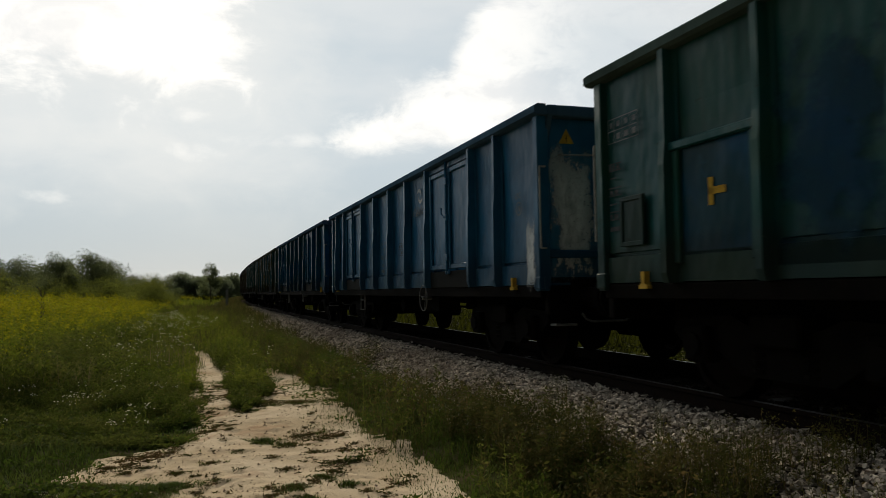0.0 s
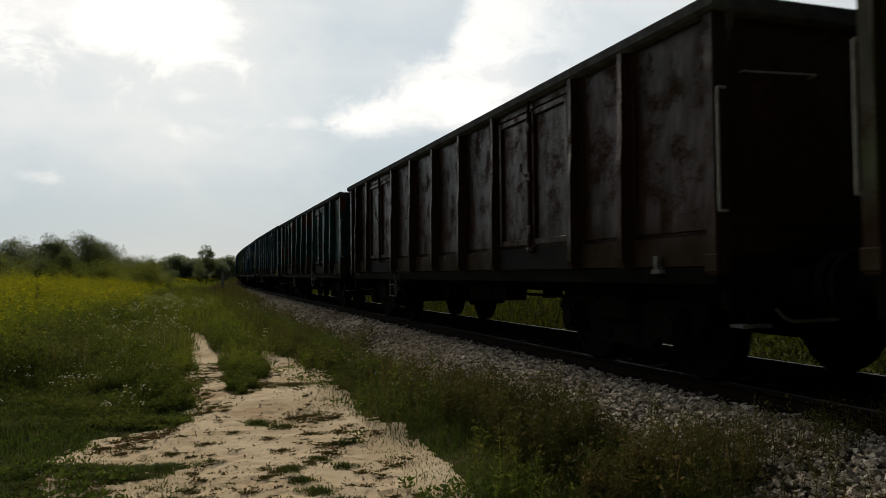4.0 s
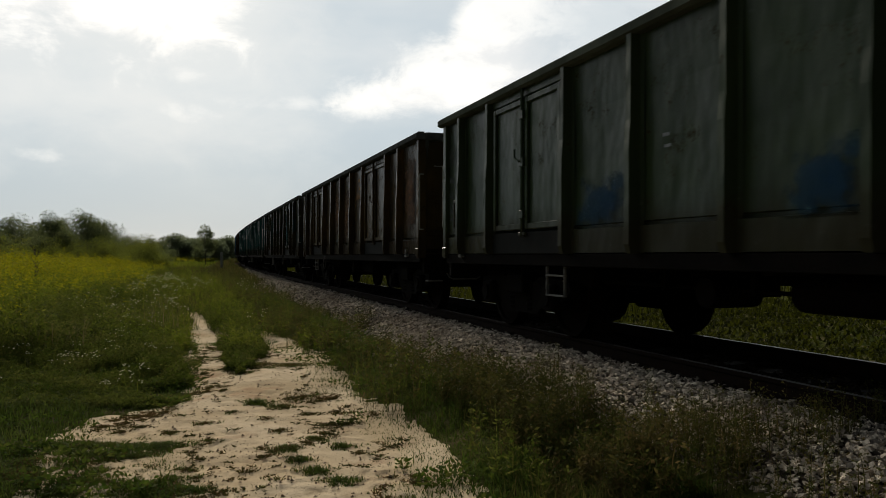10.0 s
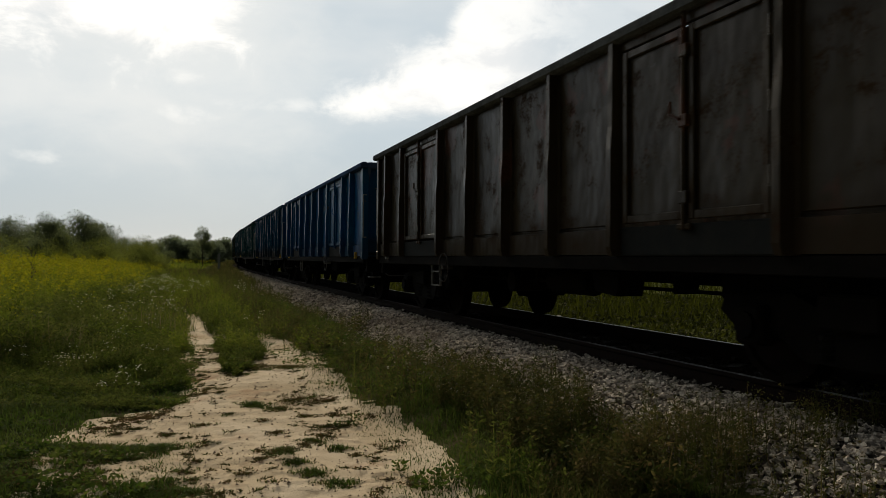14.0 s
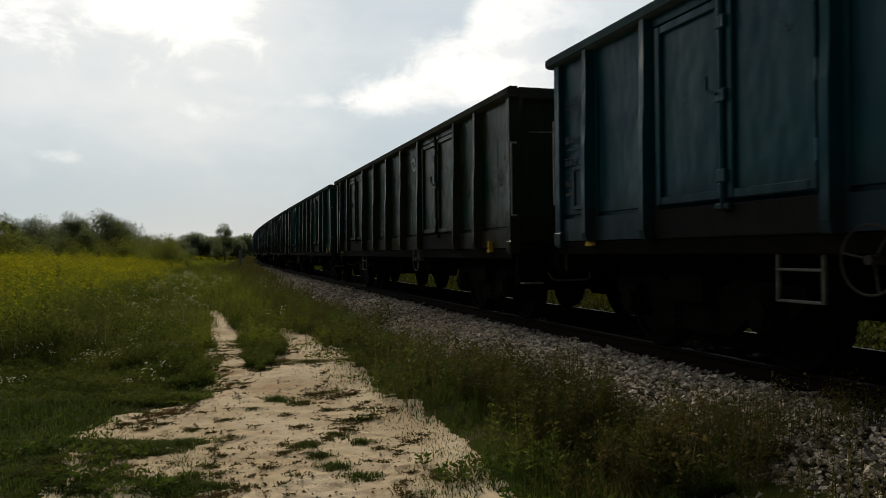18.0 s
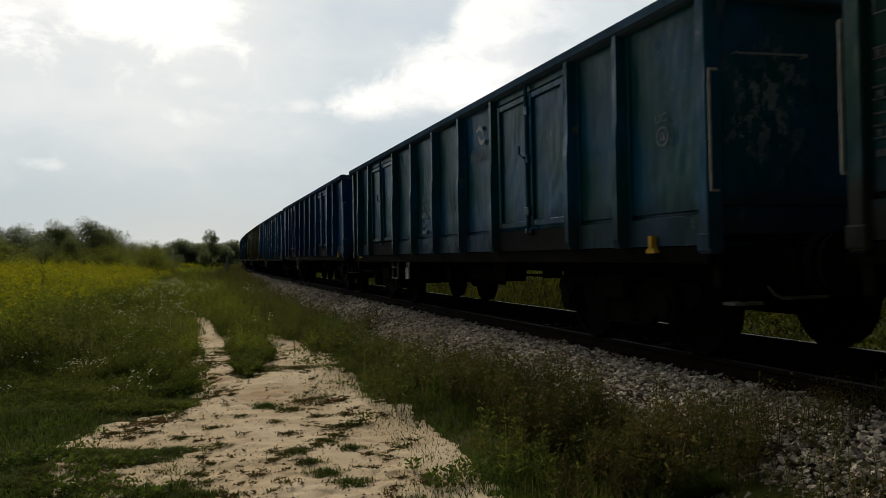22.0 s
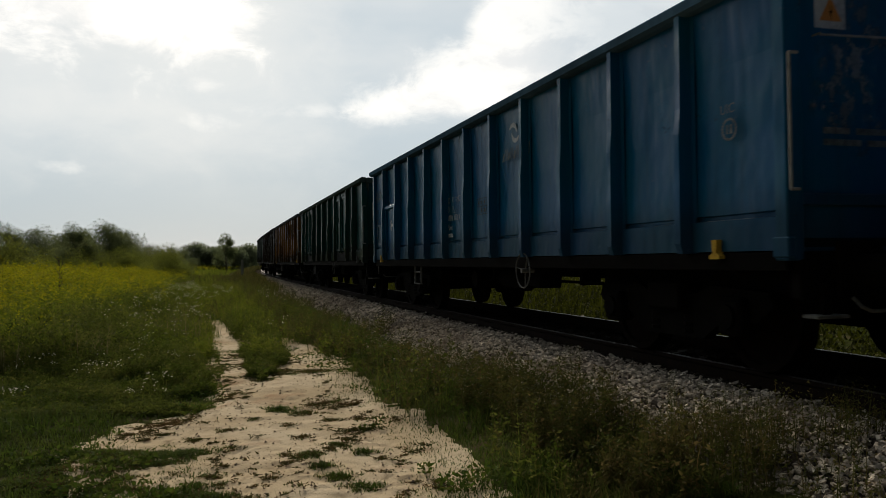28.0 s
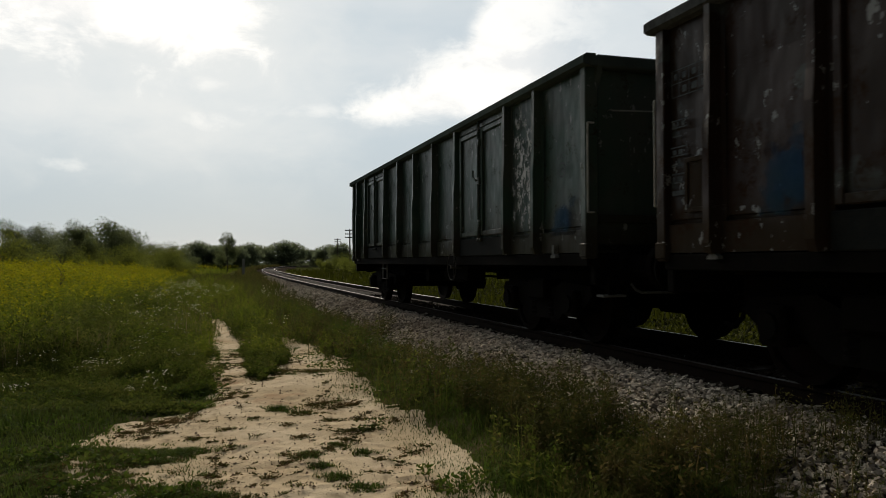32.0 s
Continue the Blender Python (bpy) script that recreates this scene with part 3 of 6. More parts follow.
def panel_mesh(w):
    """One pressed sheet, with a weld seam low down and turned edges."""
    def build(bm):
        z0, z1, n = SILL + 0.01, TOP - 0.1, 0
        prof = [(0.02, z0), (0.02, SILL + 0.24), (-0.03, SILL + 0.247), (-0.03, SILL + 0.275), (0.0, SILL + 0.285), (-0.012, SILL + 0.9), (-0.012, z1 - 0.5), (0.0, z1)]
        cols = [-w / 2 + 0.005, -w / 2 + 0.1, 0.0, w / 2 - 0.1, w / 2 - 0.005]
        sag = [0.0, -0.006, -0.02, -0.006, 0.0]
        v = [[bm.verts.new((x, y + (g if 3 < i < 7 else 0), z)) for i, (y, z) in enumerate(prof)] for x, g in zip(cols, sag)]
        b = [[bm.verts.new((x, -0.05, z)) for z in (z0, z1)] for x in (cols[0], cols[-1])]
        for i in range(4):
            for k in range(7):
                bm.faces.new((v[i][k], v[i][k + 1], v[i + 1][k + 1], v[i + 1][k]))
        bm.faces.new((b[0][0], b[1][0], b[1][1], b[0][1]))
        bm.faces.new([c[0] for c in v] + [b[1][0], b[0][0]])
        bm.faces.new([c[-1] for c in v][::-1] + [b[0][1], b[1][1]])
        bm.faces.new(v[0] + [b[0][1], b[0][0]])
        bm.faces.new(v[-1][::-1] + [b[1][0], b[1][1]])
        bmesh.ops.recalc_face_normals(bm, faces=bm.faces)
    return build


def post_mesh(bm):
    """A pressed hat-shaped post: shallow over, deep below, with a foot."""
    rows = [(TOP - 0.1, 0.1, 0.034), (2.1, 0.105, 0.035), (1.9, 0.122, 0.037), (SILL + 0.08, 0.124, 0.037), (SILL + 0.0, 0.1, 0.037)]
    rings = [[bm.verts.new(p) for p in ((-0.085, 0.0, z), (-k - 0.012, 0.012, z), (-k, d, z), (k, d, z), (k + 0.012, 0.012, z), (0.085, 0.0, z))] for z, d, k in rows]
    for a, b in zip(rings, rings[1:]):
        for i in range(6):
            bm.faces.new((a[i], a[(i + 1) % 6], b[(i + 1) % 6], b[i]))
    bm.faces.new(rings[0][::-1])
    bm.faces.new(rings[-1])
    bmesh.ops.recalc_face_normals(bm, faces=bm.faces)


def corner_mesh(bm):
    bx(bm, -0.06, 0.06, -0.08, 0.06, SILL - 0.06, TOP - 0.1, 0.01)
    bx(bm, -0.075, 0.075, 0.0, 0.07, SILL - 0.04, SILL + 0.1, 0.01)


def leaf_mesh(bm):
    w, z0, z1 = 0.86, SILL + 0.28, TOP - 0.22
    bx(bm, -w / 2, w / 2, -0.01, 0.018, z0, z1, 0.004)
    for k in (-1, 1):
        bx(bm, k * (w / 2 - 0.035) - 0.035, k * (w / 2 - 0.035) + 0.035, 0.018, 0.055, z0, z1, 0.008)
    for z in (z0 + 0.035, z1 - 0.035):
        bx(bm, -w / 2 + 0.07, w / 2 - 0.07, 0.018, 0.05, z - 0.035, z + 0.035, 0.008)
    for z in (z0 + 0.25, z0 + 0.75, z1 - 0.25):                               # hinges
        rod(bm, (-w / 2 - 0.01, 0.045, z - 0.07), (-w / 2 - 0.01, 0.045, z + 0.07), 0.022, 6)


def lock_mesh(bm):
    z0, z1 = SILL + 0.2, TOP - 0.12
    rod(bm, (0, 0.07, z0), (0, 0.07, z1), 0.022, 6)
    for z in (z0 + 0.25, (z0 + z1) / 2, z1 - 0.3):
        bx(bm, -0.05, 0.05, 0.03, 0.09, z - 0.05, z + 0.05, 0.008)
    rod(bm, (0.02, 0.1, z0 + 0.85), (0.12, 0.11, z0 + 0.9), 0.013, 6)
    rod(bm, (0.12, 0.11, z0 + 0.9), (0.12, 0.11, z0 + 1.0), 0.013, 6)
    bx(bm, -0.08, 0.09, 0.04, 0.08, z0, z0 + 0.05, 0.012)


def header_mesh(bm):
    bx(bm, -0.95, 0.95, -0.02, 0.03, TOP - 0.2, TOP - 0.1, 0.006)


def threshold_mesh(bm):
    bx(bm, -0.94, 0.94, -0.02, 0.035, SILL - 0.0, SILL + 0.25, 0.01)


def rim_mesh(bm):
    outline = [(-1.46, TOP - 0.12), (-1.5, TOP - 0.1), (-1.5, TOP - 0.03), (-1.46, TOP), (-1.36, TOP), (-1.34, TOP - 0.12)]
    a = [bm.verts.new((-HALF - 0.14, -y, z)) for y, z in outline]
    b = [bm.verts.new((HALF + 0.14, -y, z)) for y, z in outline]
    bm.faces.new(a)
    bm.faces.new(b[::-1])
    for i in range(6):
        bm.faces.new((a[i], b[i], b[(i + 1) % 6], a[(i + 1) % 6]))
    bmesh.ops.recalc_face_normals(bm, faces=bm.faces)


def end_rim_mesh(bm):
    bx(bm, HALF - 0.02, HALF + 0.136, -1.34, 1.34, TOP - 0.13, TOP - 0.004, 0.015)
    for k in (-1, 1):
        prism(bm, [(HALF + 0.0, TOP - 0.12), (HALF + 0.12, TOP - 0.12), (HALF + 0.0, TOP - 0.4)], k * 1.3 - 0.03, k * 1.3 + 0.03)


def end_wall_mesh(bm):
    bx(bm, HALF - 0.03, HALF, -1.34, 1.34, SILL, TOP - 0.13, 0.004)


def end_rib_mesh(bm):
    bx(bm, HALF, HALF + 0.03, -1.3, 1.3, -0.045, 0.045, 0.012)


def sill_mesh(bm):
    bx(bm, -HALF, HALF, 1.24, 1.40, SILL - 0.13, SILL - 0.0, 0.008)


def floor_mesh(bm):
    bx(bm, -HALF, HALF, -1.32, 1.32, SILL + 0.03, SILL + 0.09)


def centre_mesh(bm):
    bx(bm, -HALF, HALF, -0.3, 0.3, SILL - 0.27, SILL + 0.02, 0.01)


def cross_mesh(bm):
    bx(bm, -0.06, 0.06, 0.3, 1.25, SILL - 0.16, SILL + 0.02, 0.01)


def beam_mesh(bm):
    bx(bm, HALF - 0.04, HALF + 0.06, -1.34, 1.34, SILL - 0.32, SILL + 0.0, 0.012)


def buffer_mesh(bm):
    bx(bm, 0.0, 0.05, -0.2, 0.2, -0.2, 0.2, 0.02)
    rod(bm, (0.04, 0, 0), (0.36, 0, 0), 0.11, 12)
    rod(bm, (0.34, 0, 0), (0.54, 0, 0), 0.075, 12)
    rod(bm, (0.54, 0, 0), (0.60, 0, 0), 0.23, 16, 0.21)


def coupling_mesh(bm):
    bx(bm, 0.0, 0.22, -0.04, 0.04, -0.06, 0.06, 0.01)
    prism(bm, [(0.2, -0.05), (0.34, -0.06), (0.38, 0.02), (0.33, 0.1), (0.29, 0.09), (0.31, 0.02), (0.2, 0.05)], -0.03, 0.03)
    for k in (-1, 1):
        rod(bm, (0.3, k * 0.06, 0.0), (0.5, k * 0.06, -0.28), 0.02, 6)
    rod(bm, (0.5, -0.06, -0.28), (0.5, 0.06, -0.28), 0.022, 6)


def hose_mesh(bm):
    pts = [(0.0, 0, 0), (0.12, 0, -0.02), (0.22, 0, -0.16), (0.27, 0, -0.34), (0.38, 0, -0.44), (0.52, 0, -0.42)]
    for a, b in zip(pts, pts[1:]):
        rod(bm, a, b, 0.024, 7)


def bogie_mesh(bm):
    """Frame of a two-axle bogie: two side frames and a bolster."""
    outline = [(-1.3, 0.55), (-1.25, 0.66), (-0.55, 0.70), (-0.35, 0.62), (0.35, 0.62), (0.55, 0.70), (1.25, 0.66), (1.3, 0.55), (1.12, 0.42),
               (0.72, 0.42), (0.45, 0.24), (-0.45, 0.24), (-0.72, 0.42), (-1.12, 0.42)]
    for k in (-1, 1):
        prism(bm, outline, k * 1.0 - 0.05, k * 1.0 + 0.05)
    bx(bm, -0.25, 0.25, -1.15, 1.15, 0.48, 0.72, 0.02)
    bx(bm, -1.5, 1.5, -0.9, 0.9, 0.6, 0.84, 0.03)
    for x in (-1.22, 1.22):
        bx(bm, x - 0.05, x + 0.05, -0.95, 0.95, 0.5, 0.62)


def wheel_mesh(bm):
    """A turned wheel: flange, tread, dished web and hub in one profile."""
    prof = [(0.0, -0.08), (0.12, -0.08), (0.14, -0.03), (0.38, -0.045), (0.40, -0.07), (0.49, -0.07), (0.487, -0.045), (0.465, -0.035), (0.455, 0.065),
            (0.40, 0.065), (0.385, 0.03), (0.15, 0.05), (0.13, 0.1), (0.0, 0.1)]
    k, rings = 16, []
    for r, y in prof:
        rings.append([bm.verts.new((r * math.cos(2 * math.pi * i / k), y, r * math.sin(2 * math.pi * i / k))) for i in range(k)] if r else [bm.verts.new((0, y, 0))] * k)
    for a, b in zip(rings, rings[1:]):
        for i in range(k):
            j = (i + 1) % k
            q = list(dict.fromkeys((a[i], a[j], b[j], b[i])))
            if len(q) > 2:
                bm.faces.new(q)
    bmesh.ops.recalc_face_normals(bm, faces=bm.faces)


def axle_mesh(bm):
    rod(bm, (0, -1.02, 0), (0, 1.02, 0), 0.075, 12)


def box_mesh(bm):
    bx(bm, -0.14, 0.14, -0.09, 0.1, -0.15, 0.15, 0.03)
    rod(bm, (0, 0.09, 0), (0, 0.13, 0), 0.1, 10)


def spring_mesh(bm):
    for k in range(4):
        rod(bm, (0, 0, -0.12 + k * 0.062), (0, 0, -0.088 + k * 0.062), 0.085, 8)
    rod(bm, (0, 0, -0.13), (0, 0, 0.13), 0.05, 6)


def hook_mesh(bm):
    prism(bm, [(-0.028, 0.08), (0.028, 0.08), (0.022, -0.02), (0.06, -0.04), (0.06, -0.065), (-0.06, -0.065), (-0.06, -0.04), (-0.022, -0.02)], -0.03, 0.04)


def grab_mesh(bm):
    rod(bm, (0, 0.07, 1.36), (0, 0.07, 2.26), 0.012, 7)
    for z in (1.36, 2.26):
        rod(bm, (0, 0.07, z), (0, 0.0, z), 0.011, 7)


def ladder_mesh(bm):
    for k in (-1, 1):
        bx(bm, k * 0.2 - 0.009, k * 0.2 + 0.009, -0.016, 0.016, 0.5, SILL - 0.03, 0.004)
    for z in (0.51, 0.72):
        bx(bm, -0.2, 0.2, -0.025, 0.025, z - 0.009, z + 0.009, 0.003)


def holder_mesh(bm):
    """A small plate with a rim, hung under the sill on two straps."""
    for x0, x1, y0, y1, z0, z1 in ((-0.1, 0.1, -0.006, 0.006, -0.09, 0.09), (-0.11, 0.11, -0.012, 0.014, -0.1, -0.086), (-0.11, -0.098, -0.012, 0.014, -0.086, 0.1),
                                   (0.098, 0.11, -0.012, 0.014, -0.086, 0.1), (-0.075, -0.05, -0.02, -0.006, 0.0, 0.3), (0.05, 0.075, -0.02, -0.006, 0.0, 0.3)):
        bx(bm, x0, x1, y0, y1, z0, z1, 0.002)


def handwheel_mesh(bm):
    k = 24
    for i in range(k):
        a, b = 2 * math.pi * i / k, 2 * math.pi * (i + 1) / k
        rod(bm, (0.205 * math.cos(a), 0, 0.205 * math.sin(a)), (0.205 * math.cos(b), 0, 0.205 * math.sin(b)), 0.0085, 6)
    for a in (0.2, 2.3, 4.4):
        rod(bm, (0, -0.03, 0), (0.205 * math.cos(a), 0, 0.205 * math.sin(a)), 0.007, 6)
    rod(bm, (0, -0.14, 0), (0, 0.02, 0), 0.03, 8)


def tank_mesh(bm):
    rod(bm, (-0.45, 0, 0), (0.45, 0, 0), 0.15, 14)
    for x in (-0.45, 0.45):
        bmesh.ops.create_uvsphere(bm, u_segments=12, v_segments=6, radius=0.15, matrix=Matrix.Translation((x, 0, 0)) @ Matrix.Diagonal((0.4, 1, 1, 1)))
    for x in (-0.25, 0.25):
        bx(bm, x - 0.025, x + 0.025, -0.03, 0.03, 0.0, 0.3)


def gear_mesh(bm):
    """Brake rods and their hangers under the floor."""
    for y, z in ((0.55, 0.70), (0.72, 0.63), (-0.6, 0.66)):
        rod(bm, (-3.3, y, z), (3.3, y, z + 0.02), 0.018, 6)
    for x in (-2.2, -0.9, 0.7, 1.9):
        bx(bm, x - 0.025, x + 0.025, 0.5, 0.76, 0.6, SILL - 0.1)
    rod(bm, (1.05, 0.45, 0.62), (1.05, 0.95, 0.62), 0.13, 12)
    prism(bm, [(-1.75, 0.56), (-1.35, 0.60), (-1.3, 0.8), (-1.8, 0.8)], 0.8, 1.1)


def hatch_mesh(bm):
    bx(bm, -0.16, 0.16, 0.0, 0.02, -0.22, 0.22, 0.004)
    for z in (-0.2, 0.2):
        bx(bm, -0.18, 0.18, 0.0, 0.035, z - 0.02, z + 0.02, 0.004)
    for x in (-0.16, 0.16):
        bx(bm, x - 0.02, x + 0.02, 0.0, 0.035, -0.2, 0.2, 0.004)


def swirl_mesh(bm):
    """Two curved blades chasing each other."""
    for turn in (0.4, 0.4 + math.pi):
        out, inn = [], []
        for i in range(11):
            a = turn + math.pi * 0.9 * i / 10
            r2 = 0.15 - 0.05 * i / 10
            w = 0.055 * math.sin(math.pi * (0.12 + 0.85 * i / 10)) + 0.006
            out.append(bm.verts.new((r2 * math.cos(a) + 0.05 * math.sin(turn), 0, r2 * math.sin(a))))
            inn.append(bm.verts.new(((r2 - w) * math.cos(a) + 0.05 * math.sin(turn), 0, (r2 - w) * math.sin(a))))
        for i in range(10):
            bm.faces.new((out[i], out[i + 1], inn[i + 1], inn[i]))
    bmesh.ops.recalc_face_normals(bm, faces=bm.faces)


def strokes_mesh(bm):
    """A row of short slanting strokes where a name stood."""
    x = -0.4
    for i in range(19):
        w, h = (0.016, 0.15) if i % 4 else (0.045, 0.1)
        q = [bm.verts.new((-(x + a), 0, b)) for a, b in ((0, 0), (w, 0), (w + 0.03, h), (0.03, h))]
        bm.faces.new(q)
        x += w + 0.022
    bmesh.ops.recalc_face_normals(bm, faces=bm.faces)


def blot_mesh(wide, tall):
    """A flat sheet in the x-z plane, for sprayed or scraped patches."""
    def build(bm):
        bm.faces.new([bm.verts.new(p) for p in ((-wide / 2, 0, -tall / 2), (-wide / 2, 0, tall / 2), (wide / 2, 0, tall / 2), (wide / 2, 0, -tall / 2))])
    return build


def end_hatch_mesh(bm):
    """A low side hatch in a frame, with a slide rail over it."""
    bx(bm, -0.42, 0.42, 0.0, 0.02, 1.16, 2.0, 0.004)


def jamb_mesh(bm):
    bx(bm, -0.04, 0.04, 0.0, 0.06, 1.1, 2.0, 0.01)


def slide_rail_mesh(bm):
    bx(bm, -0.5, 0.5, 0.0, 0.075, 2.0, 2.07, 0.01)


def end_handrail_mesh(bm):
    rod(bm, (HALF + 0.07, -1.15, 2.4), (HALF + 0.07, -0.5, 2.42), 0.008, 6)
    for y in (-1.15, -0.5):
        rod(bm, (HALF - 0.01, y, 2.41), (HALF + 0.07, y, 2.41), 0.008, 6)


def end_step_mesh(bm):
    """A shunter's tread under the corner of the end beam."""
    bx(bm, 0.03, 0.17, -0.13, 0.13, -0.012, 0.012, 0.004)


def step_strap_mesh(bm):
    bx(bm, 0.09, 0.12, -0.04, 0.04, 0.0, 0.22, 0.003)


def shunter_rail_mesh(bm):
    pts = [(0.02, 0.34, 0.06), (0.1, 0.36, -0.02), (0.12, 0.42, -0.05), (0.12, 0.84, -0.05), (0.1, 0.9, -0.02), (0.02, 0.92, 0.06)]
    for a, b in zip(pts, pts[1:]):
        rod(bm, a, b, 0.013, 6)


def triangle_mesh(bm):
    bm.faces.new([bm.verts.new(p) for p in ((-0.095, 0, -0.08), (0.095, 0, -0.08), (0, 0, 0.09))])


def square_mesh(bm):
    bx(bm, -0.13, 0.13, -0.004, 0.0, -0.13, 0.13)


def bolt_mesh(bm):
    bm.faces.new([bm.verts.new(p) for p in ((0.01, 0, 0.05), (-0.014, 0, -0.007), (0.0, 0, -0.007), (-0.01, 0, -0.06), (0.017, 0, 0.007), (0.003, 0, 0.007))])


def ring_mesh(bm):
    """A chalked double loop."""
    for cx, cz, rx, rz in ((-0.12, 0.0, 0.2, 0.26), (0.14, -0.05, 0.16, 0.17)):
        k = 22
        for i in range(k):
            a, b = 2 * math.pi * i / k, 2 * math.pi * (i + 1) / k
            p = [(cx + m * rx * math.cos(q), 0, cz + m * rz * math.sin(q)) for q, m in ((a, 1), (b, 1), (b, 0.88), (a, 0.88))]
            bm.faces.new([bm.verts.new(x) for x in p])


def bars_mesh(rows):
    def build(bm):
        for x0, x1, z0, z1 in rows:
            bm.faces.new([bm.verts.new(p) for p in ((-x0, 0, z0), (-x0, 0, z1), (-x1, 0, z1), (-x1, 0, z0))])
    return build


TABLE = [(-0.24, 0.24, z - 0.004, z + 0.004) for z in (0.16, 0.05, -0.06)] + [(x - 0.004, x + 0.004, -0.06, 0.16) for x in (-0.24, -0.14, -0.01, 0.12, 0.24)] \
    + [(-0.21, -0.17, 0.08, 0.13), (-0.1, -0.05, 0.08, 0.13), (0.03, 0.08, 0.08, 0.13), (0.15, 0.21, 0.08, 0.13), (-0.1, -0.04, -0.035, 0.02), (0.02, 0.09, -0.035, 0.02), (0.15, 0.21, -0.035, 0.02)]
PLATES = [(x0, x1, z0, z0 + 0.012) for x0, x1, z0 in ((-0.12, 0.1, 0.19), (-0.12, 0.1, 0.13), (-0.1, 0.02, 0.06), (-0.13, 0.1, -0.03), (-0.13, 0.1, -0.1), (-0.12, 0.02, -0.18), (-0.12, 0.1, -0.25), (-0.12, 0.1, -0.32))] \
    + [(x0, x0 + w, z0, z0 + 0.04) for x0, w, z0 in ((-0.1, 0.04, 0.145), (-0.04, 0.03, 0.145), (0.02, 0.05, 0.145), (-0.1, 0.05, -0.085), (-0.02, 0.06, -0.085), (-0.1, 0.03, -0.305), (-0.04, 0.07, -0.305), (-0.11, 0.2, -0.42))]
ROUND = [(0.075 * math.cos(a) - 0.012, 0.075 * math.cos(a) + 0.012, 0.075 * math.sin(a) - 0.009, 0.075 * math.sin(a) + 0.009) for a in np.arange(0, 6.28, 0.3)] + [(-0.03, -0.01, -0.035, 0.035), (0.008, 0.036, -0.035, 0.035)]
FOOT = [(-0.28, -0.05, 0.0, 0.045), (0.0, 0.28, 0.0, 0.045), (-0.28, 0.05, -0.08, -0.035), (0.1, 0.28, -0.08, -0.035)]
NUMBER = [(x - 0.016, x + 0.016, 0.0, 0.088) for x in (-0.42, -0.355, -0.29, -0.225, -0.11, -0.045, 0.02, 0.12)] + [(-0.44, -0.2, -0.26, -0.2)]


def words(text, size):
    """Letters of the built-in font as a flat mesh in the x-z plane, read from the +y side."""
    key = "text " + text
    if key not in MESHES:
        cu = bpy.data.curves.new("lettering", "FONT")
        cu.body, cu.size = text, size
        ob = new("lettering", cu)
        me = bpy.data.meshes.new_from_object(ob.evaluated_get(bpy.context.evaluated_depsgraph_get()))
        me.transform(Matrix(((-1, 0, 0, 0), (0, 0, 1, 0), (0, 1, 0, 0), (0, 0, 0, 1))))
        bpy.data.objects.remove(ob)
        me.materials.clear()
        me.materials.append(M_MARK)
        MESHES[key] = me
    return MESHES[key]


def lettering(text, size, mat, parent, at):
    ob = new("lettering", words(text, size))
    ob.material_slots[0].link = "OBJECT"
    ob.material_slots[0].material = mat
    ob.parent, ob.location = parent, (at[0], at[1], at[2] + LIFT[0])
    return tagged(ob, kind="stuff")


TEAL, BLUE, NAVY, DUSK = (0.004, 0.056, 0.055), (0.003, 0.073, 0.165), (0.003, 0.062, 0.19), (0.0035, 0.038, 0.05)
GREEN, OLIVE, BROWN, RUST = (0.010, 0.048, 0.033), (0.042, 0.048, 0.012), (0.024, 0.016, 0.010), (0.21, 0.075, 0.012)
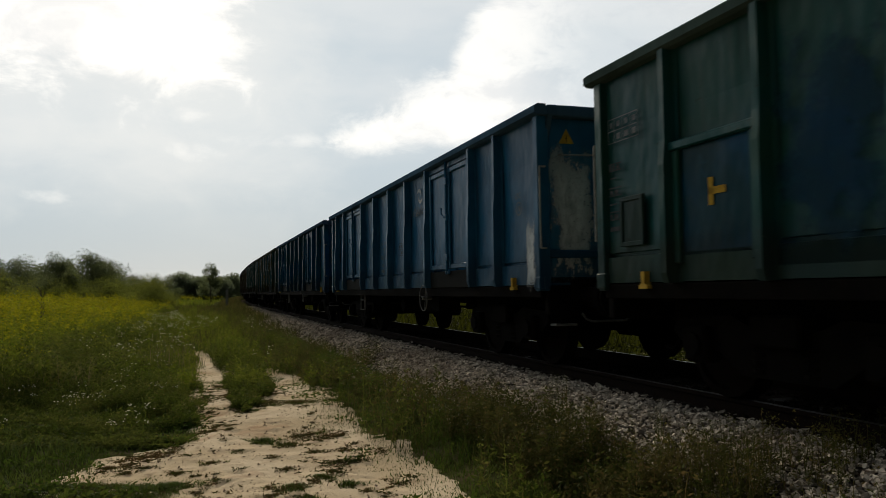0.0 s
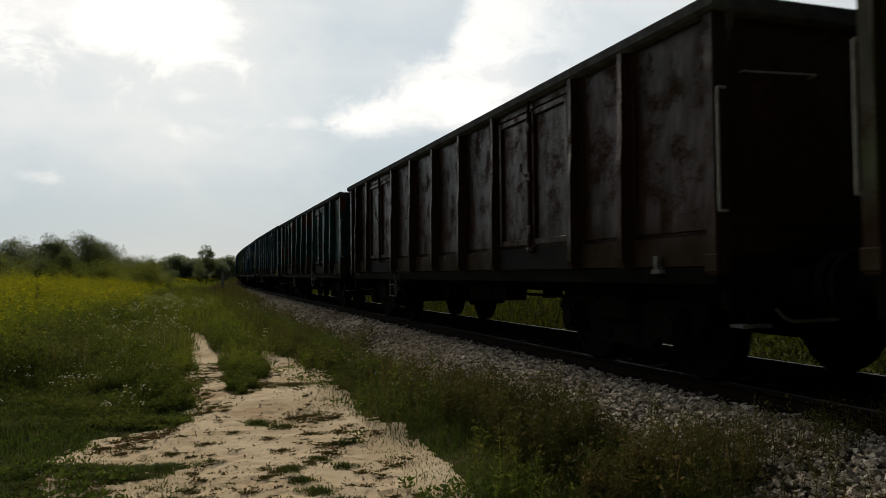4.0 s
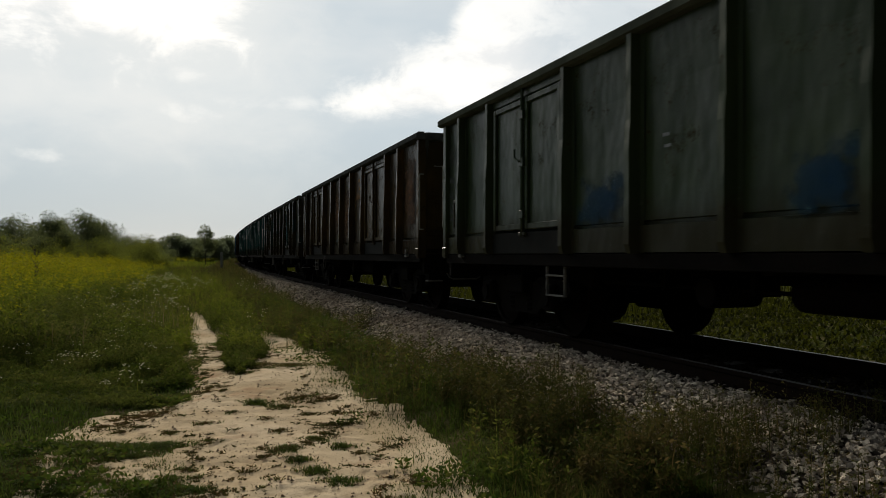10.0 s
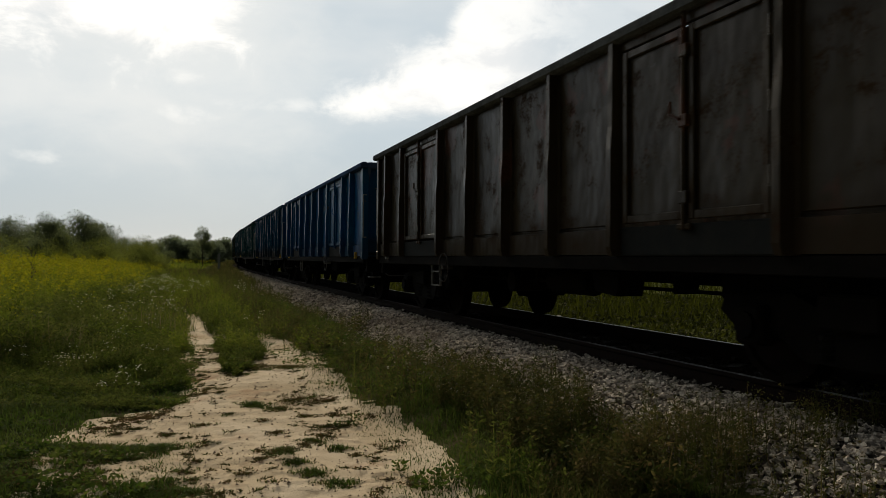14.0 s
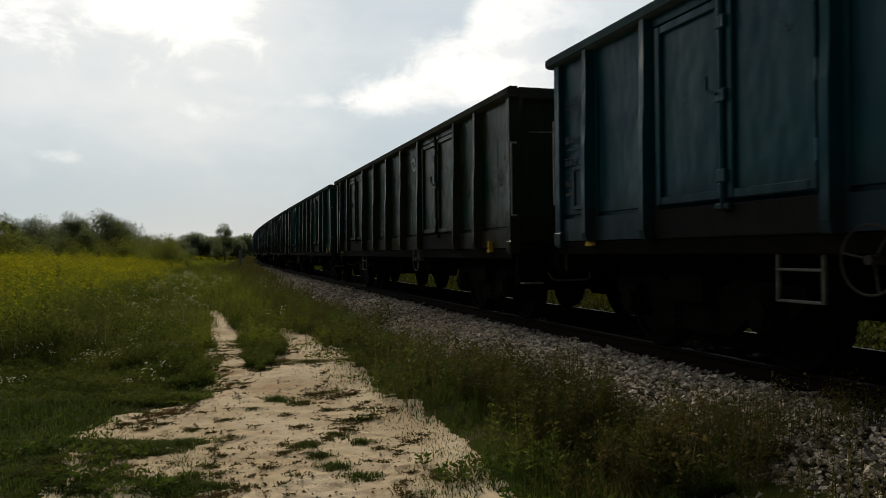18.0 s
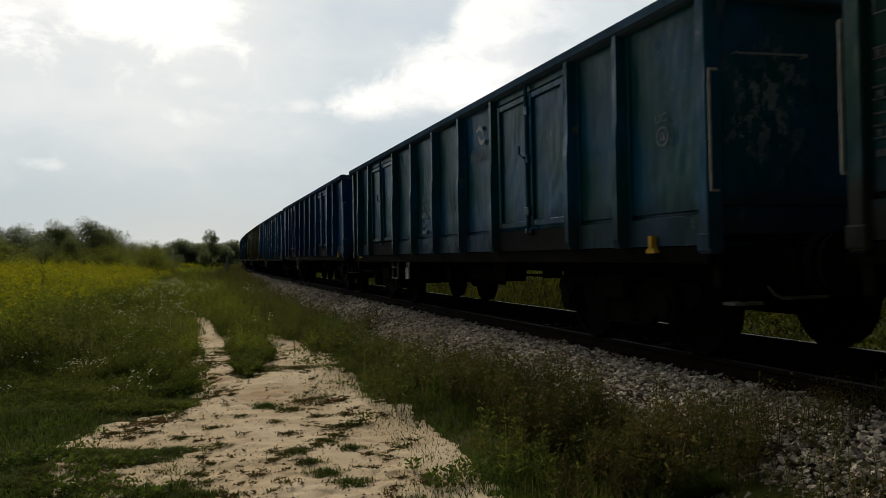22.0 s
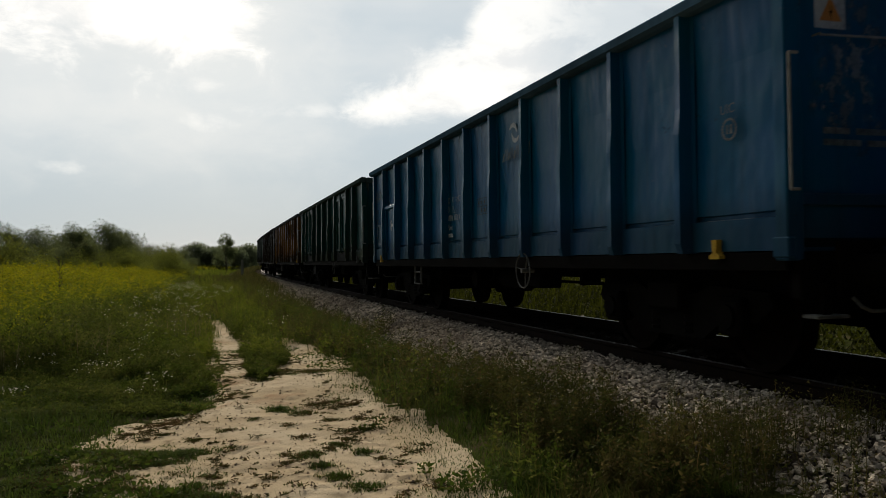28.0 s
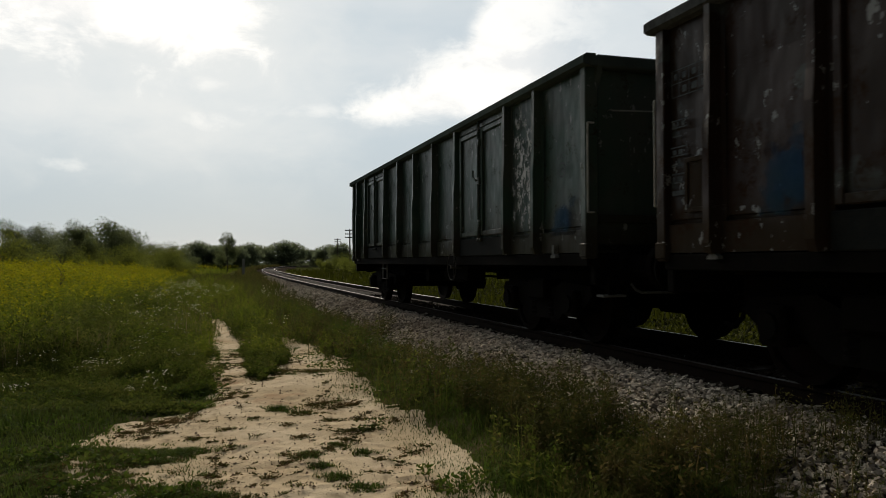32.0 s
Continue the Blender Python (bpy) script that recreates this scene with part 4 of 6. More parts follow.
# place in the train: base, second tone, rust, patch, peel, lettering (w, y or none), handwheel (centre or rear), plain sides, words
WAGONS = {
    -1: ((0.018, 0.072, 0.055), (0.008, 0.07, 0.075), 0.25, None, 0, "w", "c", True, "dull green"),
    0: ((0.018, 0.12, 0.23), (0.014, 0.082, 0.16), 0.1, None, 0, "w", "c", False, "blue"),
    1: (BLUE, (0.003, 0.06, 0.085), 0.2, None, 0, "w", "c", False, "teal-blue"),
    2: ((0.05, 0.056, 0.013), (0.004, 0.062, 0.085), 0.3, None, 0, "y", "r", False, "olive-green"),
    3: ((0.006, 0.05, 0.045), (0.014, 0.05, 0.03), 0.45, None, 0, "", "c", True, "dirty green"),
    4: (OLIVE, BROWN, 0.75, None, 0, "", "c", False, "rust-stained olive-brown"),
    5: (BROWN, (0.035, 0.015, 0.01), 0.7, None, 0, "", "r", False, "dark reddish-brown"),
    6: (TEAL, None, 0.5, (0.07, 0.032, 0.012), 0, "w", "c", False, "teal, rust-patched"),
    7: ((0.010, 0.048, 0.048), (0.004, 0.05, 0.08), 0.25, None, 0, "y", "r", False, "teal"),
    8: (DUSK, (0.003, 0.055, 0.11), 0.3, None, 0.2, "y", "c", False, "dark blue"),
    9: ((0.046, 0.082, 0.034), (0.024, 0.072, 0.05), 0.2, None, 0, "y", "r", False, "olive-green"),
    10: ((0.006, 0.052, 0.062), (0.004, 0.05, 0.085), 0.25, None, 0, "y", "c", True, "dark teal"),
    11: ((0.007, 0.052, 0.072), (0.022, 0.042, 0.034), 0.35, None, 0, "y", "r", False, "dark teal"),
    12: ((0.036, 0.055, 0.026), (0.03, 0.045, 0.026), 0.35, None, 0, "", "c", False, "olive-brown"),
    13: ((0.075, 0.046, 0.013), (0.036, 0.026, 0.012), 0.5, None, 0, "y", "r", False, "rusty brown"),
    14: ((0.034, 0.036, 0.013), BROWN, 0.5, (0.014, 0.034, 0.032), 0, "", "c", False, "brown-olive"),
    15: ((0.02, 0.092, 0.092), (0.045, 0.08, 0.08), 0.45, None, 0.35, "y", "r", False, "pale teal, scratched"),
    16: ((0.012, 0.085, 0.083), (0.014, 0.06, 0.06), 0.3, None, 0, "y", "c", False, "teal"),
    17: ((0.034, 0.026, 0.013), (0.024, 0.017, 0.009), 0.5, (0.055, 0.024, 0.012), 0, "", "r", False, "dark brown"),
    18: (NAVY, BLUE, 0.15, None, 0.1, "w", "c", False, "bright blue"),
    19: (BLUE, None, 0.3, None, 0, "w", "c", False, "blue"),
    20: ((0.005, 0.07, 0.076), (0.003, 0.06, 0.085), 0.2, None, 0, "y", "r", False, "teal"),
    21: ((0.01, 0.058, 0.072), (0.006, 0.05, 0.078), 0.2, None, 0, "y", "r", False, "dark blue-teal"),
    22: ((0.03, 0.035, 0.013), (0.009, 0.036, 0.024), 0.4, None, 0, "w", "c", False, "brown-green"),
    23: ((0.014, 0.064, 0.05), (0.007, 0.068, 0.068), 0.2, None, 0, "y", "c", False, "green"),
    24: (GREEN, DUSK, 0.3, None, 0, "y", "c", False, "dark green"),
    25: (DUSK, GREEN, 0.4, None, 0, "w", "c", False, "blackish teal"),
    26: (BLUE, TEAL, 0.25, None, 0.1, "w", "r", False, "blue"),
    27: (NAVY, None, 0.1, None, 0, "w", "r", False, "navy blue"),
    28: ((0.003, 0.1, 0.215), BLUE, 0.15, None, 0, "w", "r", False, "teal-blue"),
    29: ((0.08, 0.08, 0.022), (0.054, 0.062, 0.019), 0.3, (0.115, 0.08, 0.018), 0, "y", "r", False, "olive-yellow"),
    30: (TEAL, None, 0.25, None, 0.2, "w", "c", False, "teal-grey"),
    31: (NAVY, None, 0.1, None, 0, "w", "r", False, "navy blue"),
    32: ((0.002, 0.088, 0.165), (0.003, 0.078, 0.19), 0.15, None, 0, "w", "c", True, "blue"),
    33: (GREEN, TEAL, 0.3, None, 0, "y", "c", False, "dark green"),
    34: ((0.21, 0.088, 0.011), (0.085, 0.038, 0.012), 0.45, None, 0, "", "r", False, "orange-rusty"),
    35: (BROWN, (0.03, 0.018, 0.014), 0.6, (0.05, 0.054, 0.05), 0.45, "y", "c", False, "dark brown, flaking"),
    36: ((0.034, 0.064, 0.047), (0.062, 0.07, 0.059), 0.4, None, 0.4, "", "c", False, "grey-green, flaking"),
}
PLAIN_POSTS = [-5.27, -4.2, -3.15, -2.1, -1.05, 0.0, 1.05, 2.1, 3.15, 4.2, 5.27]
RIDE = {3: 0.045, 21: 0.075, 7: 0.04, 27: 0.04, 36: 0.07, 35: 0.045, 11: 0.0}


def make_wagon(j):
    base, second, rust, patch, peel, marks, wheel_at, plain, words_ = WAGONS[j]
    dull = [c and tuple(1.03 * v for v in c) for c in (base, second, patch)]
    mat = paint("wagon_paint", dull[0], dull[1], rust, j + 2.0, dull[2], peel, 0.09)
    rim_mat = M_RIM if rust > 0.4 else paint("top_rail_paint", tuple(0.6 * c + 0.06 for c in base), None, rust, j + 40.0, gloss=0.0)
    w = new("open_freight_wagon")
    LIFT[0] = RIDE.get(j, 0.015)
    doors = "plain ribbed sides" if plain else "ribs, double doors"
    tagged(w, f"{words_} open-top steel wagon with {doors}", "freight wagon", "wagons of the train")
    posts = PLAIN_POSTS if plain else POSTS
    yellow = j in (-1, 0, 1, 7, 10, 22, 23, 29, 18, 19, 21, 26, 27, 28, 31, 32, 34)
    fields = [(a, b) for a, b in zip([-6.3] + posts, posts + [6.3])] if plain else FIELDS
    for side, turn in ((1, 0.0), (-1, math.pi)):
        def at(x, y=FACE, z=0.0):
            return (side * x, side * y, z)
        for a, b in fields:
            width = round(b - a, 2)
            shared("side_panel", f"panel {width}", panel_mesh(width), mat, w, at((a + b) / 2), turn)
        for x in posts:
            shared("post", "post", post_mesh, mat, w, at(x), turn)
        for x in (-HALF, HALF):
            shared("corner_post", "corner", corner_mesh, mat, w, at(x), turn)
        if not plain:
            for x in DOORS:
                shared("door_header", "header", header_mesh, mat, w, at(x), turn)
                shared("door_threshold", "threshold", threshold_mesh, M_GRIME, w, at(x), turn)
                for k in (-1, 1):
                    leaf = shared("door_leaf", f"leaf {k}", leaf_mesh, mat, w, at(x + k * 0.455), turn)
                shared("door_lock", "lock", lock_mesh, mat, w, at(x), turn)
        shared("top_rail", "rim", rim_mesh, rim_mat, w, (0, 0, 0), turn)
        shared("side_sill", "sill", sill_mesh, M_BLACK, w, (0, 0, 0), turn)
        shared("end_top_rail", "end rim", end_rim_mesh, rim_mat, w, (0, 0, 0), turn)
        end = shared("end_wall", "end wall", end_wall_mesh, mat, w, (0, 0, 0), turn)
        shared("rib", "end rib", end_rib_mesh, mat, end, (0, 0, 1.3))
        shared("end_beam", "beam", beam_mesh, M_BLACK, w, (0, 0, 0), turn)
        for y in (-0.875, 0.875):
            shared("buffer", "buffer", buffer_mesh, M_BLACK, w, (side * (HALF + 0.06), y, 0.8 + 0.02), turn)
        shared("coupling", "coupling", coupling_mesh, M_BLACK, w, (side * (HALF + 0.06), 0, 0.8), turn)
        shared("brake_hose", "hose", hose_mesh, M_BLACK, w, (side * (HALF + 0.06), side * 0.35, 0.72), turn)
        for x in (-5.65, 5.65):
            shared("rope_hook", "hook", hook_mesh, M_YELLOW if yellow else M_DULLBAR, w, at(x, 1.41, SILL + 0.02), turn, "yellow rope hook" if yellow else "worn grey rope hook")
        for x in (-HALF - 0.09, HALF + 0.09):
            shared("grab_rail", "grab", grab_mesh, M_GREYBAR, w, at(x, 1.36), turn, "pale steel grab rail")
        tread = shared("end_step", "end step", end_step_mesh, M_DULLBAR, w, (side * HALF, side * -1.18, 0.52), turn, "pale steel shunter's step")
        shared("strap", "strap", step_strap_mesh, M_BLACK, tread)
        shared("shunter_rail", "shunter rail", shunter_rail_mesh, M_DULLBAR, w, (side * (HALF + 0.06), side * -1.3, 0.6), turn)
        shared("end_handrail", "end handrail", end_handrail_mesh, M_GREYBAR, w, (0, 0, 0), turn)
        if plain:
            shared("side_hatch", "end hatch", end_hatch_mesh, SIDE_HATCH.get(j, mat), w, at(4.74), turn)
            for x in (4.3, 5.18):
                shared("hatch_jamb", "jamb", jamb_mesh, mat, w, at(x), turn)
            shared("slide_rail", "slide rail", slide_rail_mesh, mat, w, at(4.74), turn)
        shared("step_ladder", "ladder", ladder_mesh, M_DULLBAR, w, at(4.25 if j == 13 else 2.95, 1.36), turn)
        bogie = shared("bogie", "bogie", bogie_mesh, M_BLACK, w, (side * 4.5, 0, 0), turn)
        for x in (-0.9, 0.9):
            shared("axle", "axle", axle_mesh, M_WHEEL, bogie, (x, 0, 0.46))
            for y in (-1, 1):
                shared("wheel", "wheel", wheel_mesh, M_WHEEL, bogie, (x, y * 0.77, 0.46), 0.0 if y > 0 else math.pi)
                shared("axle_box", "box", box_mesh, M_BLACK, bogie, (x, y * 1.05, 0.46), 0.0 if y > 0 else math.pi)
                shared("spring", "spring", spring_mesh, M_BLACK, bogie, (x * 0.28, y * 1.0, 0.4))
        for x in (-5.6, -2.9, -1.4, 0.0, 1.4, 2.9, 5.6):
            shared("cross_beam", "cross", cross_mesh, M_BLACK, w, (x, 0, 0), turn)
    shared("floor", "floor", floor_mesh, M_BLACK, w)
    shared("centre_sill", "centre", centre_mesh, M_BLACK, w)
    shared("brake_gear", "gear", gear_mesh, M_BLACK, w)
    shared("air_tank", "tank", tank_mesh, M_BLACK, w, (-0.3, 0.75, 0.66))
    if j in (26, 31):
        shared("label_holder", "holder", holder_mesh, M_GREYBAR, w, (2.0, 1.39, 0.62), 0, "small pale steel label holder")
    else:
        shared("hand_brake_wheel", "handwheel", handwheel_mesh, M_DULLBAR if marks == "w" else M_IRON, w, (-2.1 if wheel_at == "c" else 2.3, 1.47, 0.79), 0, "pale steel handwheel" if marks == "w" else "dull iron handwheel")
    ink = M_MARK_O if j in (2, 13) else {"w": M_MARK, "y": M_MARK_Y, "": None}[marks]
    y = FACE + 0.016
    letters = M_CLEAR if j in (1, 18, 19, 20, 26, 27, 28, 31, 32) else M_MARK
    if ink:
        shared("emblem", "swirl", swirl_mesh, M_EMBLEM if marks == "w" else ink, w, (-1.72, y, 2.5), 0, "faded painted emblem of two curved blades")
        shared("emblem_lettering", "strokes", strokes_mesh, ink, w, (-1.72, y, 2.18))
        lettering("31   RIV MC", 0.125, letters, w, (1.02, y, 1.82))
        lettering("51   PL -", 0.125, letters, w, (1.02, y, 1.68))
        shared("small_mark", "underline", bars_mesh([(-0.06, 0.08, -0.005, 0.005)]), letters, w, (0.72, y, 1.66))
        shared("number_patch", "number", bars_mesh(NUMBER), letters, w, (0.58, y, 1.54))
        lettering("Eaos", 0.125, letters, w, (1.02, y, 1.4))
        shared("load_table", "table", bars_mesh(TABLE), M_FAINT, w, (-0.58, y, 1.62))
        shared("small_mark", "foot", bars_mesh(FOOT), M_MARK, w, (-0.58, FACE + 0.006, SILL + 0.18))
    if marks != "" or rust < 0.6:
        faint = M_MARK if marks == "w" else M_FAINT
        lettering("UIC", 0.1, faint, w, (-5.68, y, 1.98))
        shared("small_mark", "round", bars_mesh(ROUND), faint, w, (-5.78, y, 1.86))
        shared("small_mark", "foot", bars_mesh(FOOT), M_MARK, w, (-5.75, FACE + 0.006, SILL + 0.2))
        shared("load_table", "table", bars_mesh(TABLE), M_MARK if marks == "w" else M_FAINT, w, (5.98, y, 2.3))
        shared("small_mark", "plates", bars_mesh(PLATES), M_MARK if j == 22 else M_FAINT, w, (6.12, y, 1.85))
    shared("hatch", "hatch", hatch_mesh, mat, w, (5.86, FACE, 1.5))
    side_y, end_x = FACE + 0.02, -(HALF + 0.004)
    quarter = math.pi / 2      # turns a patch from the side to the front end

    def sign(x, y, z, back):
        plate = shared("warning_sign", "square", square_mesh, M_WHITE if back else M_YELLOW, w, (x, y, z), quarter) if back else None
        tri = shared("warning_triangle", "triangle", triangle_mesh, M_ORANGE if back else M_YELLOW, w, (x - 0.006, y, z), quarter, "electricity warning triangle")
        shared("flash", "bolt", bolt_mesh, M_BLACK, tri, (0, 0.004, -0.02))
    if j == 0:
        shared("scrape", "scrape 0", blot_mesh(0.7, 1.75), M_SCRAPE, w, (end_x, 0.98, 1.72), quarter, "pale scraped bare metal patch")
        shared("scrape", "scrape 1", blot_mesh(0.3, 0.9), M_SCRAPE, w, (-6.2, side_y + 0.05, 1.3), 0, "pale scraped bare metal patch")
        sign(end_x, 1.05, 2.62, False)
    if j in (23, 32):
        sign(end_x, 1.0, 2.6, True)
    if j == 16:
        shared("scrape", "scrape 2", blot_mesh(0.85, 2.0), M_SCRAPE, w, (end_x, 0.93, 1.85), quarter, "pale scraped bare metal patch")
    if j == 22:
        shared("painted_field", "blot 36", blot_mesh(1.15, 1.8), NAVY_PATCH, w, (5.8, FACE + 0.013, 2.0), 0, "blue repainted end field")
    if j == 32:
        shared("small_mark", "foot", bars_mesh(FOOT), M_MARK, w, (end_x, 0.8, 1.75), quarter)
    if j in (26, 32):
        shared("scratches", f"scrape 4 {j}", blot_mesh(*((1.0, 1.2) if j == 26 else (0.7, 1.2))), M_SCRATCH, w, (end_x, 0.85, 2.05 if j == 26 else 2.2), quarter, "white scratched flecks")
    if j == -1:
        shared("painted_field", "blot 34", blot_mesh(1.0, 1.5), NAVY_PATCH, w, (3.67, side_y, 1.8), 0, "blue repainted field")
        shared("chalk_mark", "bars T", bars_mesh([(-0.09, 0.1, -0.02, 0.035), (-0.09, -0.035, -0.1, 0.11)]), M_YELLOW, w, (4.72, FACE + 0.03, 1.62), 0, "yellow painted mark")
    if j == 32:
        shared("chalk_mark", "bars T", bars_mesh([(-0.09, 0.1, -0.02, 0.035), (-0.09, -0.035, -0.1, 0.11)]), M_WHITE, w, (4.74, FACE + 0.03, 1.65), 0, "white painted mark")
    if j == 3:
        shared("painted_field", "blot 4", blot_mesh(1.05, 1.2), NAVY_PATCH, w, (5.78, side_y, 1.7), 0, "blue repainted field")
        shared("painted_field", "blot 3", blot_mesh(1.05, 0.8), NAVY_PATCH, w, (-5.78, side_y, 1.5), 0, "blue repainted field")
    if j == 29:
        shared("chalk_loop", "ring", ring_mesh, M_MARK, w, (0.6, FACE + 0.014, 1.7), 0, "white chalked loop")
        shared("scrape", "scrape 29", blot_mesh(0.7, 1.6), M_FLECKS, w, (-3.72, side_y + 0.01, 1.95), 0, "white scratched door paint")
        shared("painted_field", "blot 5", blot_mesh(1.05, 0.36), NAVY_PATCH, w, (-5.75, side_y, 1.4), 0, "blue repainted field")
        shared("rust_field", "blot 6", blot_mesh(0.8, 0.7), RUST_PATCH, w, (-0.6, side_y, 1.9), 0, "orange rust field")
        shared("rust_field", "blot 7", blot_mesh(0.6, 0.5), RUST_PATCH, w, (-1.7, side_y, 2.2), 0, "orange rust field")
    if j == 13:
        for k, (x, z, wide, tall) in enumerate(((5.98, 2.2, 0.6, 1.3), (-0.4, 1.9, 0.9, 1.3), (0.8, 2.0, 0.9, 1.2), (-5.75, 2.0, 0.8, 1.4))):
            shared("rust_field", f"blot 13 {k}", blot_mesh(wide, tall), RUST_PATCH, w, (x, side_y, z), 0, "orange rust field")
    if j == 34:
        for k, (x, z, wide, tall) in enumerate(((5.75, 1.45, 0.95, 0.8), (-5.4, 1.35, 1.1, 0.5), (4.9, 1.3, 0.6, 0.5), (0.75, 2.4, 1.0, 0.5))):
            shared("painted_field", f"blot 34 {k}", blot_mesh(wide, tall), DARK_PATCH, w, (x, side_y, z), 0, "dark blue-green paint left on the rust")
    if j in (6, 34):
        shared("rust_field", "blot 8", blot_mesh(0.85, 0.8), RUST_PATCH, w, (5.75, side_y, 2.1), 0, "orange rust field")
    if j == 4:
        shared("painted_field", "blot 20", blot_mesh(0.7, 1.0), NAVY_PATCH, w, (1.95, side_y, 1.7), 0, "blue repainted field")
        shared("rust_field", "blot 21", blot_mesh(0.6, 0.9), RUST_PATCH, w, (0.9, side_y, 1.6), 0, "orange rust field")
        shared("painted_field", "blot 22", blot_mesh(0.9, 0.5), NAVY_PATCH, w, (-5.7, side_y, 1.35), 0, "blue repainted field")
        shared("rust_field", "blot 23", blot_mesh(0.8, 0.6), RUST_PATCH, w, (-1.6, side_y, 2.3), 0, "orange rust field")
    if j == 35:
        shared("scrape", "blot 26", blot_mesh(0.9, 1.7), M_FLAKES, w, (-3.72, side_y + 0.01, 1.9), 0, "white flaking paint")
        shared("scrape", "blot 27", blot_mesh(1.15, 1.7), M_FLAKES, w, (-0.4, side_y, 1.8), 0, "white flaking paint")
        shared("painted_field", "blot 28", blot_mesh(0.6, 0.6), NAVY_PATCH, w, (4.9, side_y, 1.5), 0, "blue sprayed patch")
    if j == 36:
        shared("scrape", "blot 29", blot_mesh(0.8, 1.7), M_FLAKES, w, (-4.75, side_y, 2.0), 0, "white flaking paint")
    if j == 14:
        shared("painted_field", "blot 30", blot_mesh(0.82, 1.4), TEAL_PATCH, w, (-2.8, FACE + 0.024, 1.9), 0, "teal repainted door")
        shared("painted_field", "blot 31", blot_mesh(0.82, 1.4), TEAL_PATCH, w, (-3.72, FACE + 0.024, 1.9), 0, "teal repainted door")
        shared("painted_field", "blot 32", blot_mesh(0.82, 1.4), TEAL_PATCH, w, (3.2, FACE + 0.024, 1.9), 0, "teal repainted door")
    if j == 20:
        shared("painted_field", "blot 33", blot_mesh(0.7, 1.3), NAVY_PATCH, w, (3.16, FACE + 0.024, 1.9), 0, "blue repainted door")
    if j == 15:
        shared("painted_field", "blot 15", blot_mesh(0.85, 0.75), FADED_YELLOW, w, (0.78, side_y, 1.75), 0, "faded yellow sprayed patch")
    if j == 12:
        shared("painted_field", "blot 9", blot_mesh(1.05, 0.5), NAVY_PATCH, w, (1.95, side_y, 1.45), 0, "blue repainted field")
        shared("painted_field", "blot 10", blot_mesh(0.7, 0.5), NAVY_PATCH, w, (-0.66, side_y, 1.42), 0, "blue repainted field")
        shared("small_mark", "two dabs", bars_mesh([(-0.05, 0.04, 0.05, 0.08), (-0.03, 0.06, -0.04, -0.015)]), M_MARK, w, (0.95, side_y, 1.85))
    if j == 36:
        shared("painted_field", "blot 11", blot_mesh(0.6, 0.4), NAVY_PATCH, w, (-5.8, side_y, 1.35), 0, "blue sprayed patch")
    return w


NAVY_PATCH = decal("blue_repaint", (0.006, 0.045, 0.11), (0.012, 0.045, 0.07), 5.0, most=0.75)
TEAL_PATCH = decal("teal_repaint", (0.008, 0.06, 0.08), (0.01, 0.07, 0.075), 6.0)
FADED_YELLOW = decal("faded_yellow_spray", (0.15, 0.14, 0.06), (0.05, 0.075, 0.05), 7.0)
RUST_PATCH = decal("orange_rust", (0.15, 0.065, 0.018), (0.06, 0.03, 0.014), 8.0, most=0.8)
DARK_PATCH = decal("dark_old_paint", (0.012, 0.03, 0.035), (0.03, 0.022, 0.014), 12.0, most=0.85)
OCHRE = paint("ochre_repaint", (0.52, 0.29, 0.03), (0.40, 0.21, 0.025), 0.15, 9.0)
SIDE_HATCH = {3: OCHRE, -1: paint("blue_hatch_repaint", BLUE, DUSK, 0.2, 11.0)}
TRAIN = {j: make_wagon(j) for j in WAGONS}

# ---------------------------------------------------------------- plants


def blades(pos, height, width, lean, rs, tip=0.15):
    """Grass blades: five corners each, bent over towards a random side."""
    n = len(pos)
    a = rs.uniform(0, 6.283, n)
    f = a + rs.uniform(-0.8, 0.8, n)
    side = np.column_stack([np.cos(a), np.sin(a), np.zeros(n)]) * (width / 2)[:, None]
    bend = np.column_stack([-np.sin(f), np.cos(f), np.zeros(n)]) * (lean * height)[:, None]
    up = np.column_stack([np.zeros(n), np.zeros(n), height])
    mid = pos + up * 0.55 + bend * 0.35
    end = pos + up * (1 - 0.3 * lean)[:, None] + bend
    v = np.stack([pos - side, pos + side, mid + side * 0.8, mid - side * 0.8, end], 1).reshape(-1, 3)
    b = (np.arange(n) * 5)[:, None]
    return v, b + np.array([[0, 1, 2, 3]]), b + np.array([[3, 2, 4]])


def leaves(pos, out, length, width, rs):
    """Pointed leaves: a diamond each, from pos along out."""
    n = len(pos)
    out = out / np.linalg.norm(out, axis=1)[:, None]
    side = np.cross(out, rs.normal(size=(n, 3)))
    side /= np.linalg.norm(side, axis=1)[:, None] + 1e-9
    tip = pos + out * length[:, None]
    mid = pos + out * (length * 0.45)[:, None]
    s = side * (width / 2)[:, None]
    v = np.stack([pos, mid + s, tip, mid - s], 1).reshape(-1, 3)
    return v, (np.arange(n) * 4)[:, None] + np.array([[0, 1, 2, 3]])


class Heap:
    """Gathers pieces into one mesh."""

    def __init__(self):
        self.v, self.f, self.n = [], [], 0

    def add(self, v, *faces):
        self.v.append(v)
        self.f += [f + self.n for f in faces]
        self.n += len(v)

    def done(self, name, mat, label, category):
        me = raw_mesh(name, np.concatenate(self.v), self.f, mat)
        return tagged(new(name, me), label, category, kind="stuff")


def with_ground(x, y):
    return np.column_stack([x, y, ground_z(x, y)])


